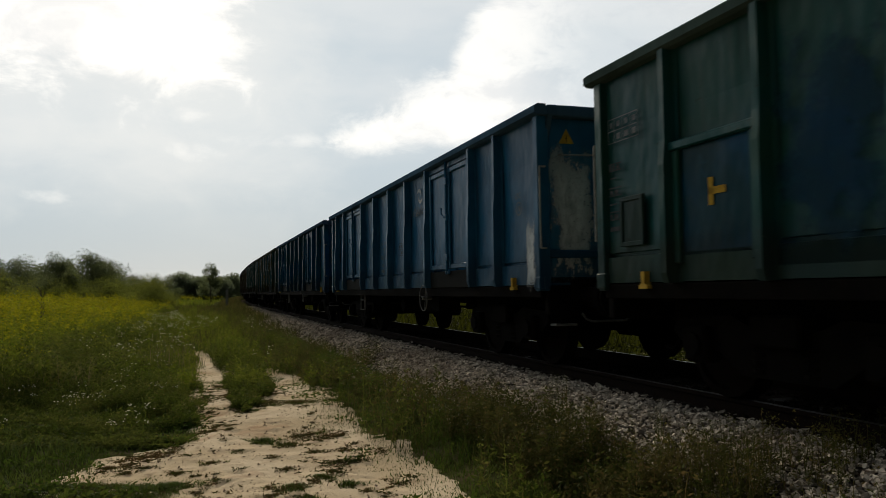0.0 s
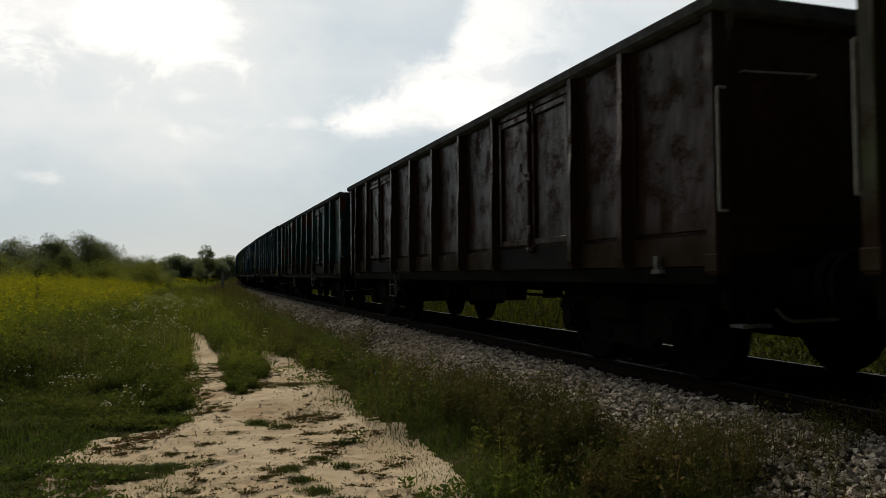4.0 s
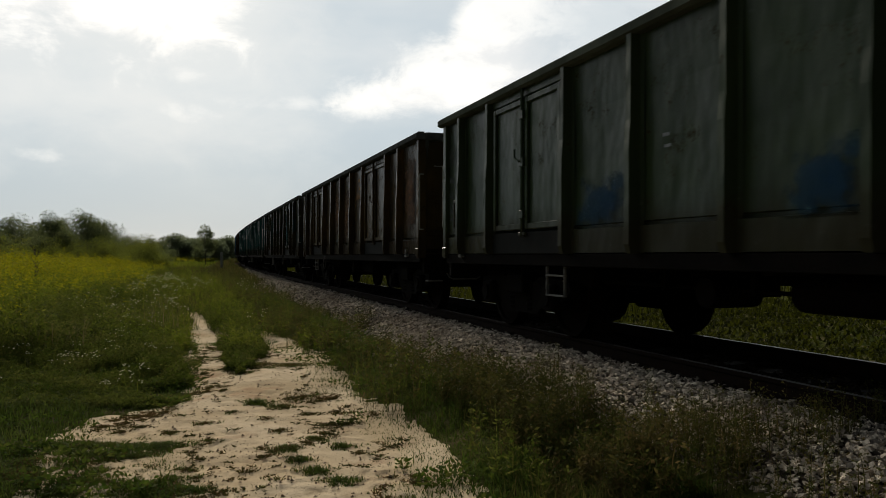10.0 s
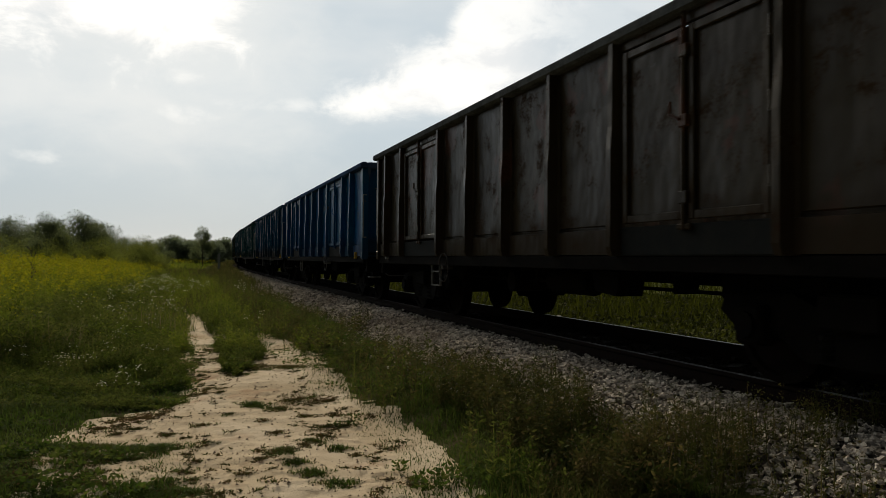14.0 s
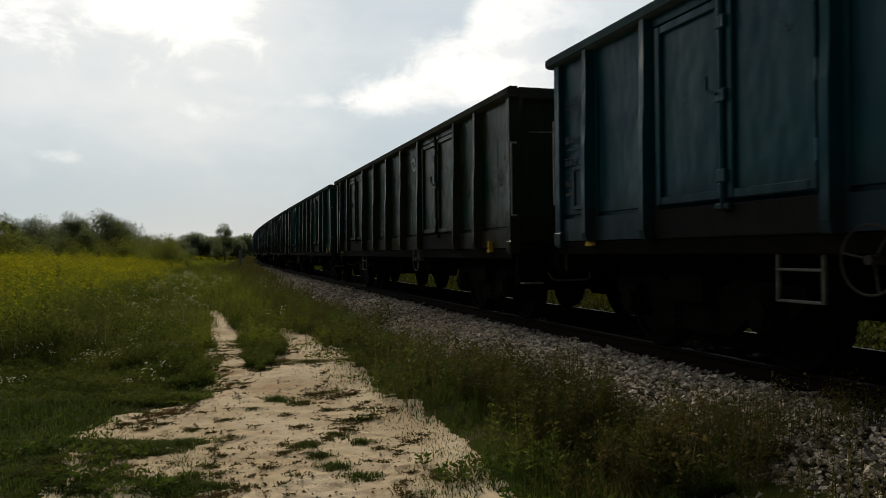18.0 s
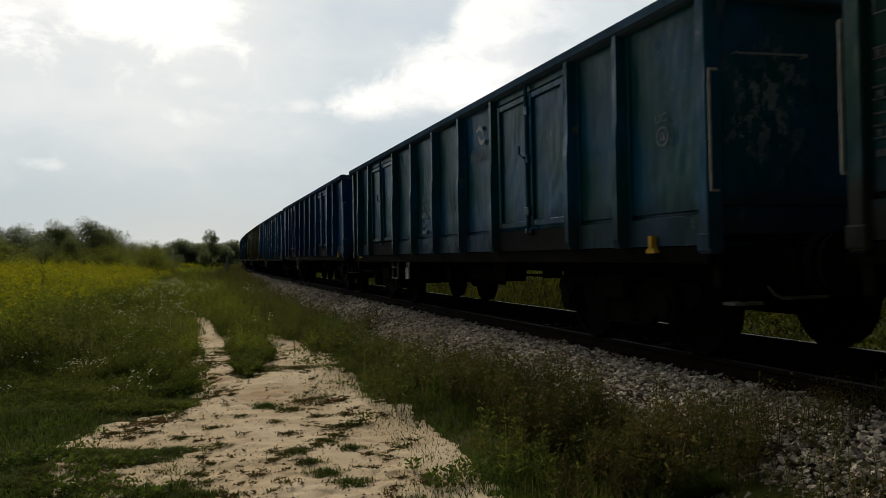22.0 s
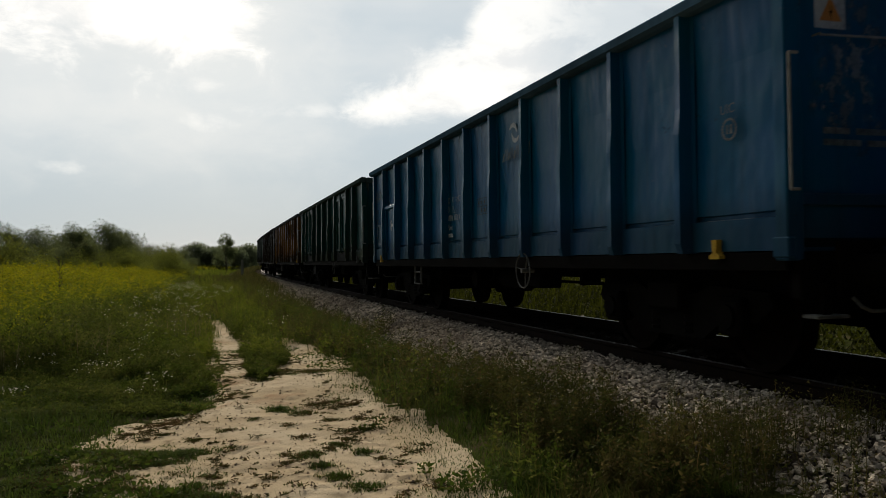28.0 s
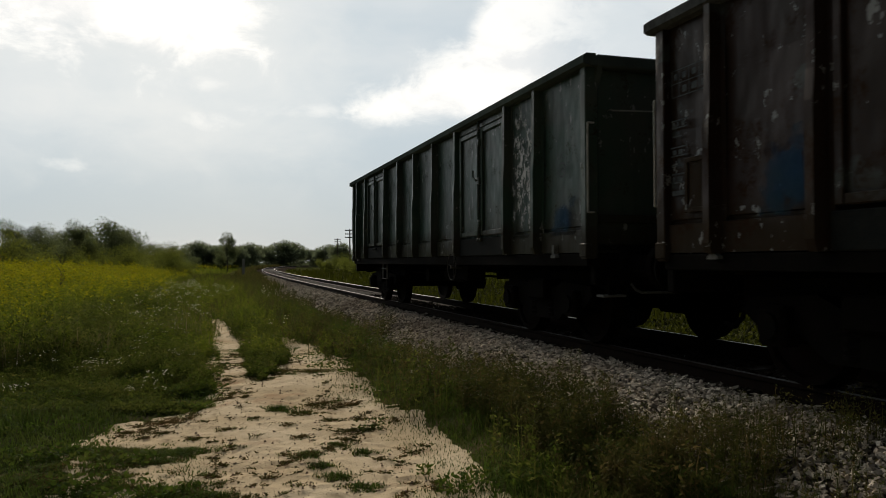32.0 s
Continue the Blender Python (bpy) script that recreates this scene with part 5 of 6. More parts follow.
M_GRASS = foliage("green_grass", (0.04, 0.078, 0.010), (0.066, 0.106, 0.014), (0.10, 0.108, 0.024), 0.4)
M_DRY = foliage("dry_weed", (0.036, 0.052, 0.010), (0.068, 0.073, 0.017), (0.12, 0.087, 0.034), 0.36)
M_TUFT = foliage("path_tuft", (0.035, 0.055, 0.011), (0.075, 0.07, 0.02), (0.16, 0.085, 0.04), 0.3)
# darker than M_WEED: shade between dense plants is put into the leaf colour
M_SHADEWEED = foliage("shade_toned_weed", (0.04, 0.064, 0.009), (0.076, 0.10, 0.014), (0.135, 0.132, 0.033), 0.44)
M_WEED = foliage("meadow_weed", (0.07, 0.105, 0.008), (0.112, 0.145, 0.013), (0.17, 0.172, 0.03), 0.5)
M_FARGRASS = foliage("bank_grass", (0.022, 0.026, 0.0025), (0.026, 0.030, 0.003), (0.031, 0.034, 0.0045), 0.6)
M_GOLD = foliage("goldenrod_blossom", (0.21, 0.21, 0.008), (0.33, 0.295, 0.011), (0.145, 0.17, 0.010), 0.52)
M_STRAW = foliage("dry_straw", (0.10, 0.095, 0.045), (0.16, 0.14, 0.07), (0.23, 0.19, 0.10), 0.35)
M_SOILCRUMB = simple("earth_crumb", (0.12, 0.08, 0.05), (0.3, 0.23, 0.17), 9.0, 0.95)
M_WHITEFL = foliage("white_petals", (0.62, 0.6, 0.5), (0.74, 0.72, 0.63), (0.6, 0.54, 0.4), 0.4)
# haze is painted into the tree leaves as paler tones, most in the farthest
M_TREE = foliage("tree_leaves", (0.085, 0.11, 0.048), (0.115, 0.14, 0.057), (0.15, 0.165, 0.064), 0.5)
M_HAZETREE = foliage("hazed_tree_leaves", (0.12, 0.15, 0.085), (0.15, 0.18, 0.1), (0.18, 0.2, 0.11), 0.55)
M_BUSH = foliage("bush_leaves", (0.105, 0.13, 0.022), (0.14, 0.165, 0.028), (0.175, 0.18, 0.034), 0.52)


def scatter(n, box, rs, keep):
    """n random places in box (x0, x1, y0, y1), thinned with distance, that pass keep(x, y, offset)."""
    x0, x1, y0, y1 = box
    y = y0 + (y1 - y0) * rs.rand(n) ** 1.7
    x = rs.uniform(x0, x1, n) * (1 + 0 * y)
    o, s = offset(x, y)
    k = keep(x, y, o)
    return x[k], y[k], o[k]


def build_grass():
    rs = np.random.RandomState(31)
    h = Heap()
    # short green turf beside the path and on its middle strip, thinning out into the sand
    x, y, o = scatter(230000, (-7.5, 3.5, 4.2, 26), rs, lambda x, y, o: (o < -2.3) & (bare(x, y) < 0.42 * (rs.rand(len(x)) ** 4) - 0.13 * rs.rand(len(x)) ** 2) & (x > -5.6 - (y - 8) * 0.32)
                      & (waves(x, y, 3.0, 40) + waves(x, y, 8.0, 39) + np.clip(-1.2 * bare(x, y), 0, 0.5) > -0.75))
    near = np.clip(1 - (y - 5) / 22, 0.25, 1)
    clump = np.clip(0.5 + 0.7 * waves(x, y, 2.2, 41) + 0.6 * waves(x, y, 6.0, 42), 0, 1.4)
    inner = np.clip(-sand(x, y) * 2.2, 0.2, 1) * np.where((y < 6.9) & (x < -1.5), 0.6, 1.0)
    tall = 0.016 + inner * (0.03 * rs.rand(len(x)) + 0.06 * clump + 0.05 * np.clip(-sand(x, y) - 0.25, 0, 1.2))
    h.add(*blades(with_ground(x, y), tall * rs.uniform(0.5, 1.5, len(x)), (0.005 + 0.004 * rs.rand(len(x))) / near ** 0.5, rs.uniform(0.3, 1.2, len(x)), rs))
    # behind and beside the walker
    n = 16000
    x, y = rs.uniform(-12, 5, n), rs.uniform(-12, 5.2, n)
    o = offset(x, y)[0]
    k = (o < -2.4) & (bare(x, y) < -0.02) & ((y < 4.2) | (x < -5.2)) & (waves(x, y, 3.0, 40) > -0.8)
    x, y = x[k], y[k]
    h.add(*blades(with_ground(x, y), rs.uniform(0.06, 0.2, len(x)), rs.uniform(0.008, 0.014, len(x)), rs.uniform(0.3, 1.0, len(x)), rs))
    # broad-leaved plantain and clover among it, in patches
    x, y, o = scatter(90000, (-7.0, 2.5, 4.2, 18), rs, lambda x, y, o: (o < -2.6) & (bare(x, y) < 0.05) & (bare(x, y) > -2.2) & (waves(x, y, 4.0, 43) + 0.5 * waves(x, y, 9.0, 44) > 0.4))
    n = len(x)
    out = np.column_stack([rs.normal(size=n), rs.normal(size=n), rs.uniform(0.1, 0.8, n)])
    h.add(*leaves(with_ground(x, y) + np.column_stack([np.zeros(n), np.zeros(n), rs.uniform(0.01, 0.08, n)]), out, rs.uniform(0.02, 0.06, n), rs.uniform(0.014, 0.035, n), rs))
    h.done("short_grass", M_GRASS, "short green grass and broad leaves beside the sandy path", "grass")
    # low creeping tufts in the bare sand
    t = Heap()
    n = 1700
    x, y = rs.uniform(-3.6, 0.8, n), 4.4 + 13 * rs.rand(n) ** 1.5
    k = (bare(x, y) > 0.0) & (waves(x, y, 1.5, 51) + waves(x, y * 0.5, 4.5, 52) - 0.6 * np.minimum(bare(x, y), 0.6) > -0.25)
    x, y = x[k], y[k]
    size = 0.01 + 0.11 * rs.rand(len(x)) ** 4.0
    ex, ey = rs.uniform(-3.7, 0.9, 9000), 4.4 + 9 * rs.rand(9000) ** 1.3
    edge = bare(ex, ey)
    k = (edge > -0.12) & (edge < 0.17) & (waves(ex, ey, 5.0, 53) > -0.2)
    x, y, size = np.append(x, ex[k]), np.append(y, ey[k]), np.append(size, 0.02 + 0.05 * rs.rand(k.sum()) ** 2)
    green = np.zeros(len(x))
    # larger mats: across, along, half width, how green and tall
    mats = [(-1.74, 8.14, 0.14, 1), (-1.88, 10.68, 0.33, 0.4), (-1.34, 8.49, 0.25, 0.25), (-1.45, 7.96, 0.16, 0.4), (-1.88, 7.66, 0.08, 0.3), (-2.03, 7.21, 0.10, 0.4), (-2.22, 6.86, 0.10, 0.3), (-2.58, 7.06, 0.10, 0.1),
            (-2.94, 7.39, 0.08, 0), (-2.68, 7.55, 0.18, 0), (-2.34, 7.53, 0.08, 0.2), (-1.67, 6.91, 0.07, 0.3), (-1.79, 6.50, 0.08, 0.4), (-2.01, 6.46, 0.06, 0.3), (-1.29, 6.88, 0.09, 0.2), (-1.10, 6.18, 0.14, 0.6),
            (-0.90, 6.53, 0.12, 0.5), (-0.66, 6.28, 0.10, 0.8), (-0.91, 5.76, 0.09, 1), (-0.75, 5.48, 0.11, 1), (-0.56, 5.23, 0.11, 0.9), (-0.99, 5.28, 0.07, 0.4), (-1.06, 5.08, 0.07, 0.5), (-1.72, 5.62, 0.07, 0.3),
            (-1.59, 5.45, 0.08, 0.5), (-2.00, 5.70, 0.07, 0.3), (-1.60, 6.12, 0.06, 0.2), (-0.54, 5.64, 0.07, 0.3), (-0.42, 5.61, 0.08, 0.1), (-0.27, 5.07, 0.06, 0.3), (-1.51, 7.37, 0.09, 0.3), (-0.83, 7.08, 0.19, 0.05),
            (-2.38, 10.83, 0.20, 0.2), (-2.32, 10.07, 0.12, 0.5), (-3.19, 13.62, 0.47, 1), (-2.80, 11.44, 0.25, 0.8), (-1.77, 5.03, 0.23, 0.9), (-1.63, 5.16, 0.12, 0.8), (-2.36, 6.21, 0.24, 0.9), (-2.16, 6.28, 0.19, 0.9),
            (-2.64, 6.22, 0.24, 0.7), (-2.10, 6.37, 0.15, 0.8), (-2.37, 5.30, 0.25, 0.5), (-2.94, 5.75, 0.18, 0.6), (-2.96, 6.24, 0.24, 0.8), (-2.60, 5.97, 0.16, 0.8), (-2.37, 5.95, 0.15, 0.7), (-2.22, 5.99, 0.11, 0.6),
            (-2.54, 5.70, 0.13, 0.6), (-2.36, 5.60, 0.10, 0.5), (-2.39, 5.10, 0.18, 0.8), (-2.16, 5.32, 0.08, 0.4), (-1.96, 5.26, 0.12, 0.9), (-1.81, 5.25, 0.12, 0.9), (-1.76, 5.40, 0.10, 0.8), (-1.72, 5.65, 0.09, 0.4),
            (-1.50, 5.11, 0.10, 0.6), (-1.62, 5.02, 0.10, 0.7), (-2.95, 5.47, 0.16, 0.7), (-2.78, 5.43, 0.10, 0.5)]
    x, y, size, green = [np.append(a, [m[i] for m in mats]) for i, a in enumerate((x, y, size, green))]
    i = np.repeat(np.arange(len(x)), (6 + 800 * size + 9000 * np.maximum(size - 0.07, 0)).astype(int))
    a, r = rs.uniform(0, 6.283, len(i)), rs.rand(len(i)) ** 0.75
    g = rs.normal(0.1, 0.35, len(x))[i]
    lobe = 1 + 0.35 * np.sin(3 * a + 5.0 * g) + 0.25 * np.sin(5 * a + 9.0 * g)
    ex, ey = np.cos(a) * r * size[i] * 1.25 * lobe, np.sin(a) * r * size[i] * lobe
    px, py = x[i] + ex * np.cos(g) - ey * np.sin(g), y[i] + ex * np.sin(g) + ey * np.cos(g)
    out = np.column_stack([rs.normal(size=len(i)), rs.normal(size=len(i)), rs.uniform(0.0, 0.6, len(i))])
    low = (rs.rand(len(i)) > 0.55 * green[i]) & (rs.rand(len(i)) < 1.15 - 0.8 * r)
    t.add(*leaves(with_ground(px, py)[low] + [0, 0, 0.012], out[low], rs.uniform(0.01, 0.038, low.sum()), rs.uniform(0.005, 0.013, low.sum()), rs))
    t.done("path_tufts", M_TUFT, "small dark creeping tufts growing in the sand", "weeds")
    t = Heap()
    up = ~low & (green[i] > 0.15)
    n = int(up.sum())
    t.add(*blades(with_ground(px, py)[up], (0.015 + 0.055 * green[i][up] * (1 - 0.6 * r[up])) * rs.uniform(0.4, 1.4, n), rs.uniform(0.004, 0.009, n), rs.uniform(0.3, 1.2, n), rs))
    t.done("path_grass", M_GRASS, "green grass tufts growing in the sandy path", "grass")
    # crumbs of earth and grit on the sand
    c = Heap()
    n = 5200
    x, y = rs.uniform(-3.6, 0.8, n), 4.6 + 10 * rs.rand(n) ** 1.5
    k = bare(x, y) > -0.05
    x, y = x[k], y[k]
    n = len(x)
    p = with_ground(x, y) + [0, 0, 0.018]
    r = 0.004 + 0.014 * rs.rand(n) ** 3
    v = np.stack([p + r[:, None] * d * rs.uniform(0.6, 1.3, (n, 1)) for d in ([1, 0, 0], [-0.5, 0.87, 0], [-0.5, -0.87, 0], [0, 0, 0.9])], 1).reshape(-1, 3)
    q = (np.arange(n) * 4)[:, None]
    c.add(v, np.concatenate([q + [[0, 1, 3]], q + [[1, 2, 3]], q + [[2, 0, 3]]]))
    c.done("earth_crumbs", M_SOILCRUMB, "small crumbs of earth and grit on the sand", "gravel")


def stalks(h, x, y, tall, leaf_n, leaf_len, leaf_w, rs, top=0.92, spread=0.16):
    """Upright weeds: a thin stalk each, with leaves up its length."""
    n = len(x)
    pos = with_ground(x, y)
    h.add(*blades(pos, tall, 0.004 + 0.003 * rs.rand(n), rs.uniform(0.02, 0.3, n), rs))
    k = np.repeat(np.arange(n), leaf_n)
    u = rs.uniform(0.12, top, len(k))
    p = pos[k] + np.column_stack([rs.normal(0, 0.018, len(k)), rs.normal(0, 0.018, len(k)), tall[k] * u])
    a = rs.uniform(0, 6.283, len(k))
    out = np.column_stack([np.cos(a), np.sin(a), rs.uniform(0.1, 1.1, len(k))])
    h.add(*leaves(p, out, leaf_len * rs.uniform(0.5, 1.2, len(k)) * (1.15 - 0.5 * u), leaf_w * rs.uniform(0.6, 1.3, len(k)), rs))
    return pos, tall


def build_weeds():
    rs = np.random.RandomState(43)

    def bank(x, y, o):
        """How thick the bank's weeds stand: a broken band between path and ballast, thinner by the walker."""
        toe = -1.95 + 0.3 * waves(x, y, 1.5, 6)
        return np.minimum(o + np.interp(y, [6.5, 9.0], [3.1, 3.6]) + 0.3 * waves(x, y, 1.1, 5), toe - o) + 0.35 * waves(x, y, 2.6, 7)
    # dark, reddish weeds on the bank between the path and the ballast
    h = Heap()
    x, y, o = scatter(30000, (-14, 4, 4.2, 50), rs, lambda x, y, o: (bank(x, y, o) > 0.05) & (sand(x, y) < -0.15) & (waves(x, y, 3.3, 35) + 0.6 * waves(x, y, 1.4, 39) > -0.05))
    tall = rs.uniform(0.24, 0.6, len(x)) * (1 + 0.75 * waves(x, y, 1.6, 8) + 0.3 * waves(x, y, 4.2, 28)) * np.clip(0.75 + 0.5 * bank(x, y, o), 0.7, 1.25)
    tall *= np.where(y > 8.2, np.interp(o, [-3.3, -2.7, -2.2], [1.05, 0.85, 0.55]), 1.0)
    fresh = (o + 0.5 * waves(x, y, 1.8, 40) < -2.75) & (rs.rand(len(x)) < 0.75)
    herbs = Heap()
    stalks(herbs, x[fresh], y[fresh], tall[fresh], 20, 0.06, 0.017, rs)
    herbs.done("bank_herbs", M_SHADEWEED, "green leafy weeds on the bank beside the path", "weeds")
    stalks(h, x[~fresh], y[~fresh], tall[~fresh], 20, 0.06, 0.017, rs)
    x, y, o = scatter(42000, (-26, -1, 16, 85), rs, lambda x, y, o: (o > -9.5) & (o < -2.0) & (sand(x, y) < -0.05))
    far = y / 12
    h.add(*blades(with_ground(x, y), rs.uniform(0.18, 0.5, len(x)) * np.interp(o, [-3.4, -2.2], [1.0, 0.3]) * (1 + 0.4 * waves(x, y, 0.9, 36)), 0.008 * far, rs.uniform(0.1, 0.6, len(x)), rs))
    x, y, o = scatter(115000, (-14, 4, 4.2, 50), rs, lambda x, y, o: (bank(x, y, o) > -0.15) & (sand(x, y) < -0.1) & (waves(x, y, 4.5, 37) + 0.6 * waves(x, y, 1.4, 39) > -0.3))
    far = np.clip(y / 12, 0.6, 3)
    h.add(*blades(with_ground(x, y), rs.uniform(0.05, 0.3, len(x)) * np.where(y > 8.2, np.interp(o, [-3.3, -2.6, -2.2], [1.1, 0.7, 0.35]), 1.0) * (1 + 0.8 * waves(x, y, 2.4, 38)), 0.006 * far, rs.uniform(0.2, 0.9, len(x)), rs))
    # taller brownish growth where the path peters out
    x, y, o = scatter(15000, (-15, 0, 12, 48), rs, lambda x, y, o: (o > -6.5) & (o < -2.7) & (sand(x, y) < -0.12) & (waves(x, y, 1.9, 71) + 0.5 * waves(x, y, 4.4, 72) > -0.45))
    tall = rs.uniform(0.3, 0.75, len(x)) * np.interp(o, [-6.5, -4.2, -2.7], [1.15, 1.0, 0.6]) * (1 + 0.35 * waves(x, y, 1.7, 73)) * np.interp(y, [12, 20], [0.6, 1.1])
    side = (o < -3.6) | (rs.rand(len(x)) < 0.4)
    olive = Heap()
    stalks(olive, x[side], y[side], tall[side], 9, 0.085, 0.02, rs)
    stalks(h, x[~side], y[~side], tall[~side], 9, 0.085, 0.02, rs)
    olive.done("path_end_weeds", M_WEED, "olive-green weeds where the path peters out", "weeds")
    n = 16000
    ss, oo = rs.uniform(34, 190, n), rs.uniform(-3.6, -1.75, n)
    x, y, _ = track(ss, oo)
    h.add(*blades(with_ground(x, y), rs.uniform(0.25, 0.75, n) * np.clip(ss / 65, 0.55, 1.3), 0.0007 * ss, rs.uniform(0.1, 0.6, n), rs))
    # a thick stand at the ballast's foot
    n = 480
    ss, oo = rs.uniform(4.0, 7.3, n), rs.uniform(-2.75, -2.1, n)
    x, y, _ = track(ss, oo)
    k = waves(x, y, 2.6, 34) > -0.5
    stalks(h, x[k], y[k], rs.uniform(0.25, 0.52, k.sum()), 26, 0.05, 0.015, rs)
    n = 260
    x, y, _ = track(rs.uniform(1.2, 5.2, n), rs.uniform(-2.45, -1.65, n))
    stalks(h, x, y, rs.uniform(0.15, 0.42, n), 26, 0.03, 0.009, rs)
    n = 700
    x, y, _ = track(rs.uniform(-14, 2.5, n), rs.uniform(-3.4, -2.1, n))
    stalks(h, x, y, rs.uniform(0.15, 0.45, n), 12, 0.05, 0.014, rs)
    # thin tall stalks before the ballast, by the walker
    for count, box, low, high, leaf_n in ((300, (1.6, 3.0, 4.2, 5.0), 0.2, 0.45, 24), (240, (0.55, 1.35, 5.4, 7.2), 0.22, 0.48, 24), (260, (0.8, 1.9, 4.4, 5.4), 0.1, 0.3, 26)):
        x, y = rs.uniform(box[0], box[1], count), rs.uniform(box[2], box[3], count)
        k = waves(x, y, 4.2, 74) + 0.7 * waves(x, y, 9.0, 75) > -0.25
        stalks(h, x[k], y[k], rs.uniform(low, high, k.sum()), leaf_n, 0.036, 0.009, rs)
    # a few tall dry stalks
    x, y, o = scatter(1500, (-12, 4, 4.2, 40), rs, lambda x, y, o: (o > -3.4) & (o < -2.1) & (y < 14) & (waves(x, y, 1.3, 33) > 0.0))
    stalks(h, x, y, rs.uniform(0.4, 0.75, len(x)), 10, 0.04, 0.008, rs)
    h.done("bank_weeds", M_DRY, "dark reddish-brown and green weeds on the bank", "weeds")
    # the meadow on the other hand: a leafy rim with shade in its colour, then goldenrod among tall grass
    h, gold, dark, straw = Heap(), Heap(), Heap(), Heap()
    rim = lambda x, y: np.interp(y, [5, 8.2, 9.0, 9.8, 10.5, 11.1, 12.0, 14.0, 18.8, 28.8, 40, 60], [-9.5, -8.6, -7.6, -6.6, -5.6, -4.7, -4.4, -4.95, -6.2, -9.2, -13.0, -19]) - x + 0.45 * waves(x, y, 0.9, 9) + 0.2 * waves(x, y, 2.7, 90)
    view = lambda x, y: x > -0.75 * y - 1.5
    hump = lambda x, y: 0.6 * waves(x, y, 2.4, 10) + 0.5 * waves(x, y, 5.5, 66)      # clumps
    x, y, o = scatter(70000, (-18, -3.6, 6.0, 30), rs, lambda x, y, o: (rim(x, y) > 0) & (rim(x, y) < 2.2 + 0.8 * waves(x, y, 1.2, 67)) & view(x, y) & (hump(x, y) > -0.75))
    tall = (0.32 + 0.36 * np.clip(rim(x, y) / 1.3, 0, 1)) * rs.uniform(0.7, 1.25, len(x)) * (1 + 0.42 * hump(x, y))
    stalks(dark, x, y, tall, 11, 0.095, 0.023, rs)
    # knee-high herbs from the rim down to the rut
    x, y, o = scatter(46000, (-9, -2.2, 7.4, 19), rs, lambda x, y, o: (rim(x, y) <= 0.2) & ((rim(x, y) > -1.7) | (y < 12)) & (y > 7.7 + 0.6 * waves(x, y, 1.1, 81)) & (sand(x, y) < -0.14) & (hump(x * 1.2, y) > -0.45) & (o < -4.4))
    tall = np.where(y < 12, np.interp(y, [7.4, 8.6, 9.6, 11.0], [0.035, 0.09, 0.17, 0.34]), np.interp(rim(x, y), [-1.7, -0.9, 0.0], [0.07, 0.17, 0.36])) * rs.uniform(0.6, 1.35, len(x)) * (1 + 0.35 * hump(x, y)) * np.clip(-sand(x, y) * 2.5, 0.35, 1)
    stalks(dark, x, y, tall, 8, 0.055, 0.016, rs)
    # leafy growth on the strip between the ruts
    n = 3000
    y = 9.9 + 11 * rs.rand(n)
    mid = np.interp(y, [9.8, 12.0, 15.5, 19.0], [-2.35, -2.75, -3.75, -5.0])
    x = mid + rs.uniform(-1, 1, n) * np.interp(y, [9.8, 10.6, 12.5, 16.0, 20.0], [0.1, 0.2, 0.38, 0.46, 0.4])
    k = (sand(x, y) < 0.06) & (waves(x, y, 4.0, 82) > -0.6)
    x, y = x[k], y[k]
    tall = rs.uniform(0.06, 0.22, len(x)) * np.interp(y, [10, 12.5, 18], [0.6, 1.0, 1.8])
    stalks(dark, x, y, tall, 9, 0.06, 0.018, rs)
    # pale dry blades standing among the rim's weeds
    x, y, o = scatter(9000, (-12, -3.6, 7.6, 20), rs, lambda x, y, o: (abs(rim(x, y) - 0.7) < 1.3) & view(x, y) & (waves(x, y, 2.0, 76) + 0.5 * waves(x, y, 5.0, 77) > 0.25))
    straw.add(*blades(with_ground(x, y), rs.uniform(0.3, 0.8, len(x)), rs.uniform(0.005, 0.009, len(x)), rs.uniform(0.1, 0.6, len(x)), rs))
    x, y, o = scatter(130000, (-26, -3.4, 4.6, 40), rs, lambda x, y, o: (rim(x - 0.4, y) > 0) & view(x, y) & (waves(x, y, 3.4, 62) > -0.5))
    far = np.clip(y / 12, 0.7, 3)
    depth = np.clip(rim(x - 0.4, y) / 1.6, 0.25, 1.0)
    pale = rs.rand(len(x)) < 0.55 + 0.15 * np.clip(y - 10, -2, 3)
    size = depth * rs.uniform(0.15, 0.75, len(x)) * (1 + 0.5 * hump(x, y))
    for heap, k in ((h, pale), (dark, ~pale)):
        heap.add(*blades(with_ground(x, y)[k], size[k], 0.007 * far[k], rs.uniform(0.1, 0.7, k.sum()), rs))
    n = 2600
    x, y = rs.uniform(-18, -5.4, n), rs.uniform(-12, 7.5, n)
    stalks(h, x, y, rs.uniform(0.35, 0.9, n), 12, 0.12, 0.024, rs)
    # goldenrod: a leafy stalk with a nodding plume of tiny yellow heads, in uneven clumps
    x, y, o = scatter(40000, (-38, -4.4, 7.6, 60), rs, lambda x, y, o: (rim(x, y) > 0.7) & view(x, y)
                      & (hump(x, y) + 0.7 * waves(x, y, 1.0, 15) + np.clip((y - 13) * 0.10, -0.2, 0.5) + 0.3 * np.minimum(rim(x, y), 3) > 0.5))
    tall = rs.uniform(0.72, 1.08, len(x)) * np.interp(rim(x, y), [0.7, 2.0, 4.0, 7.0], [0.75, 1.0, 1.32, 1.5]) * (1 + 0.24 * hump(x, y) + 0.16 * waves(x, y, 0.7, 68))
    front = rim(x, y) + 0.9 * hump(x, y) < 1.2
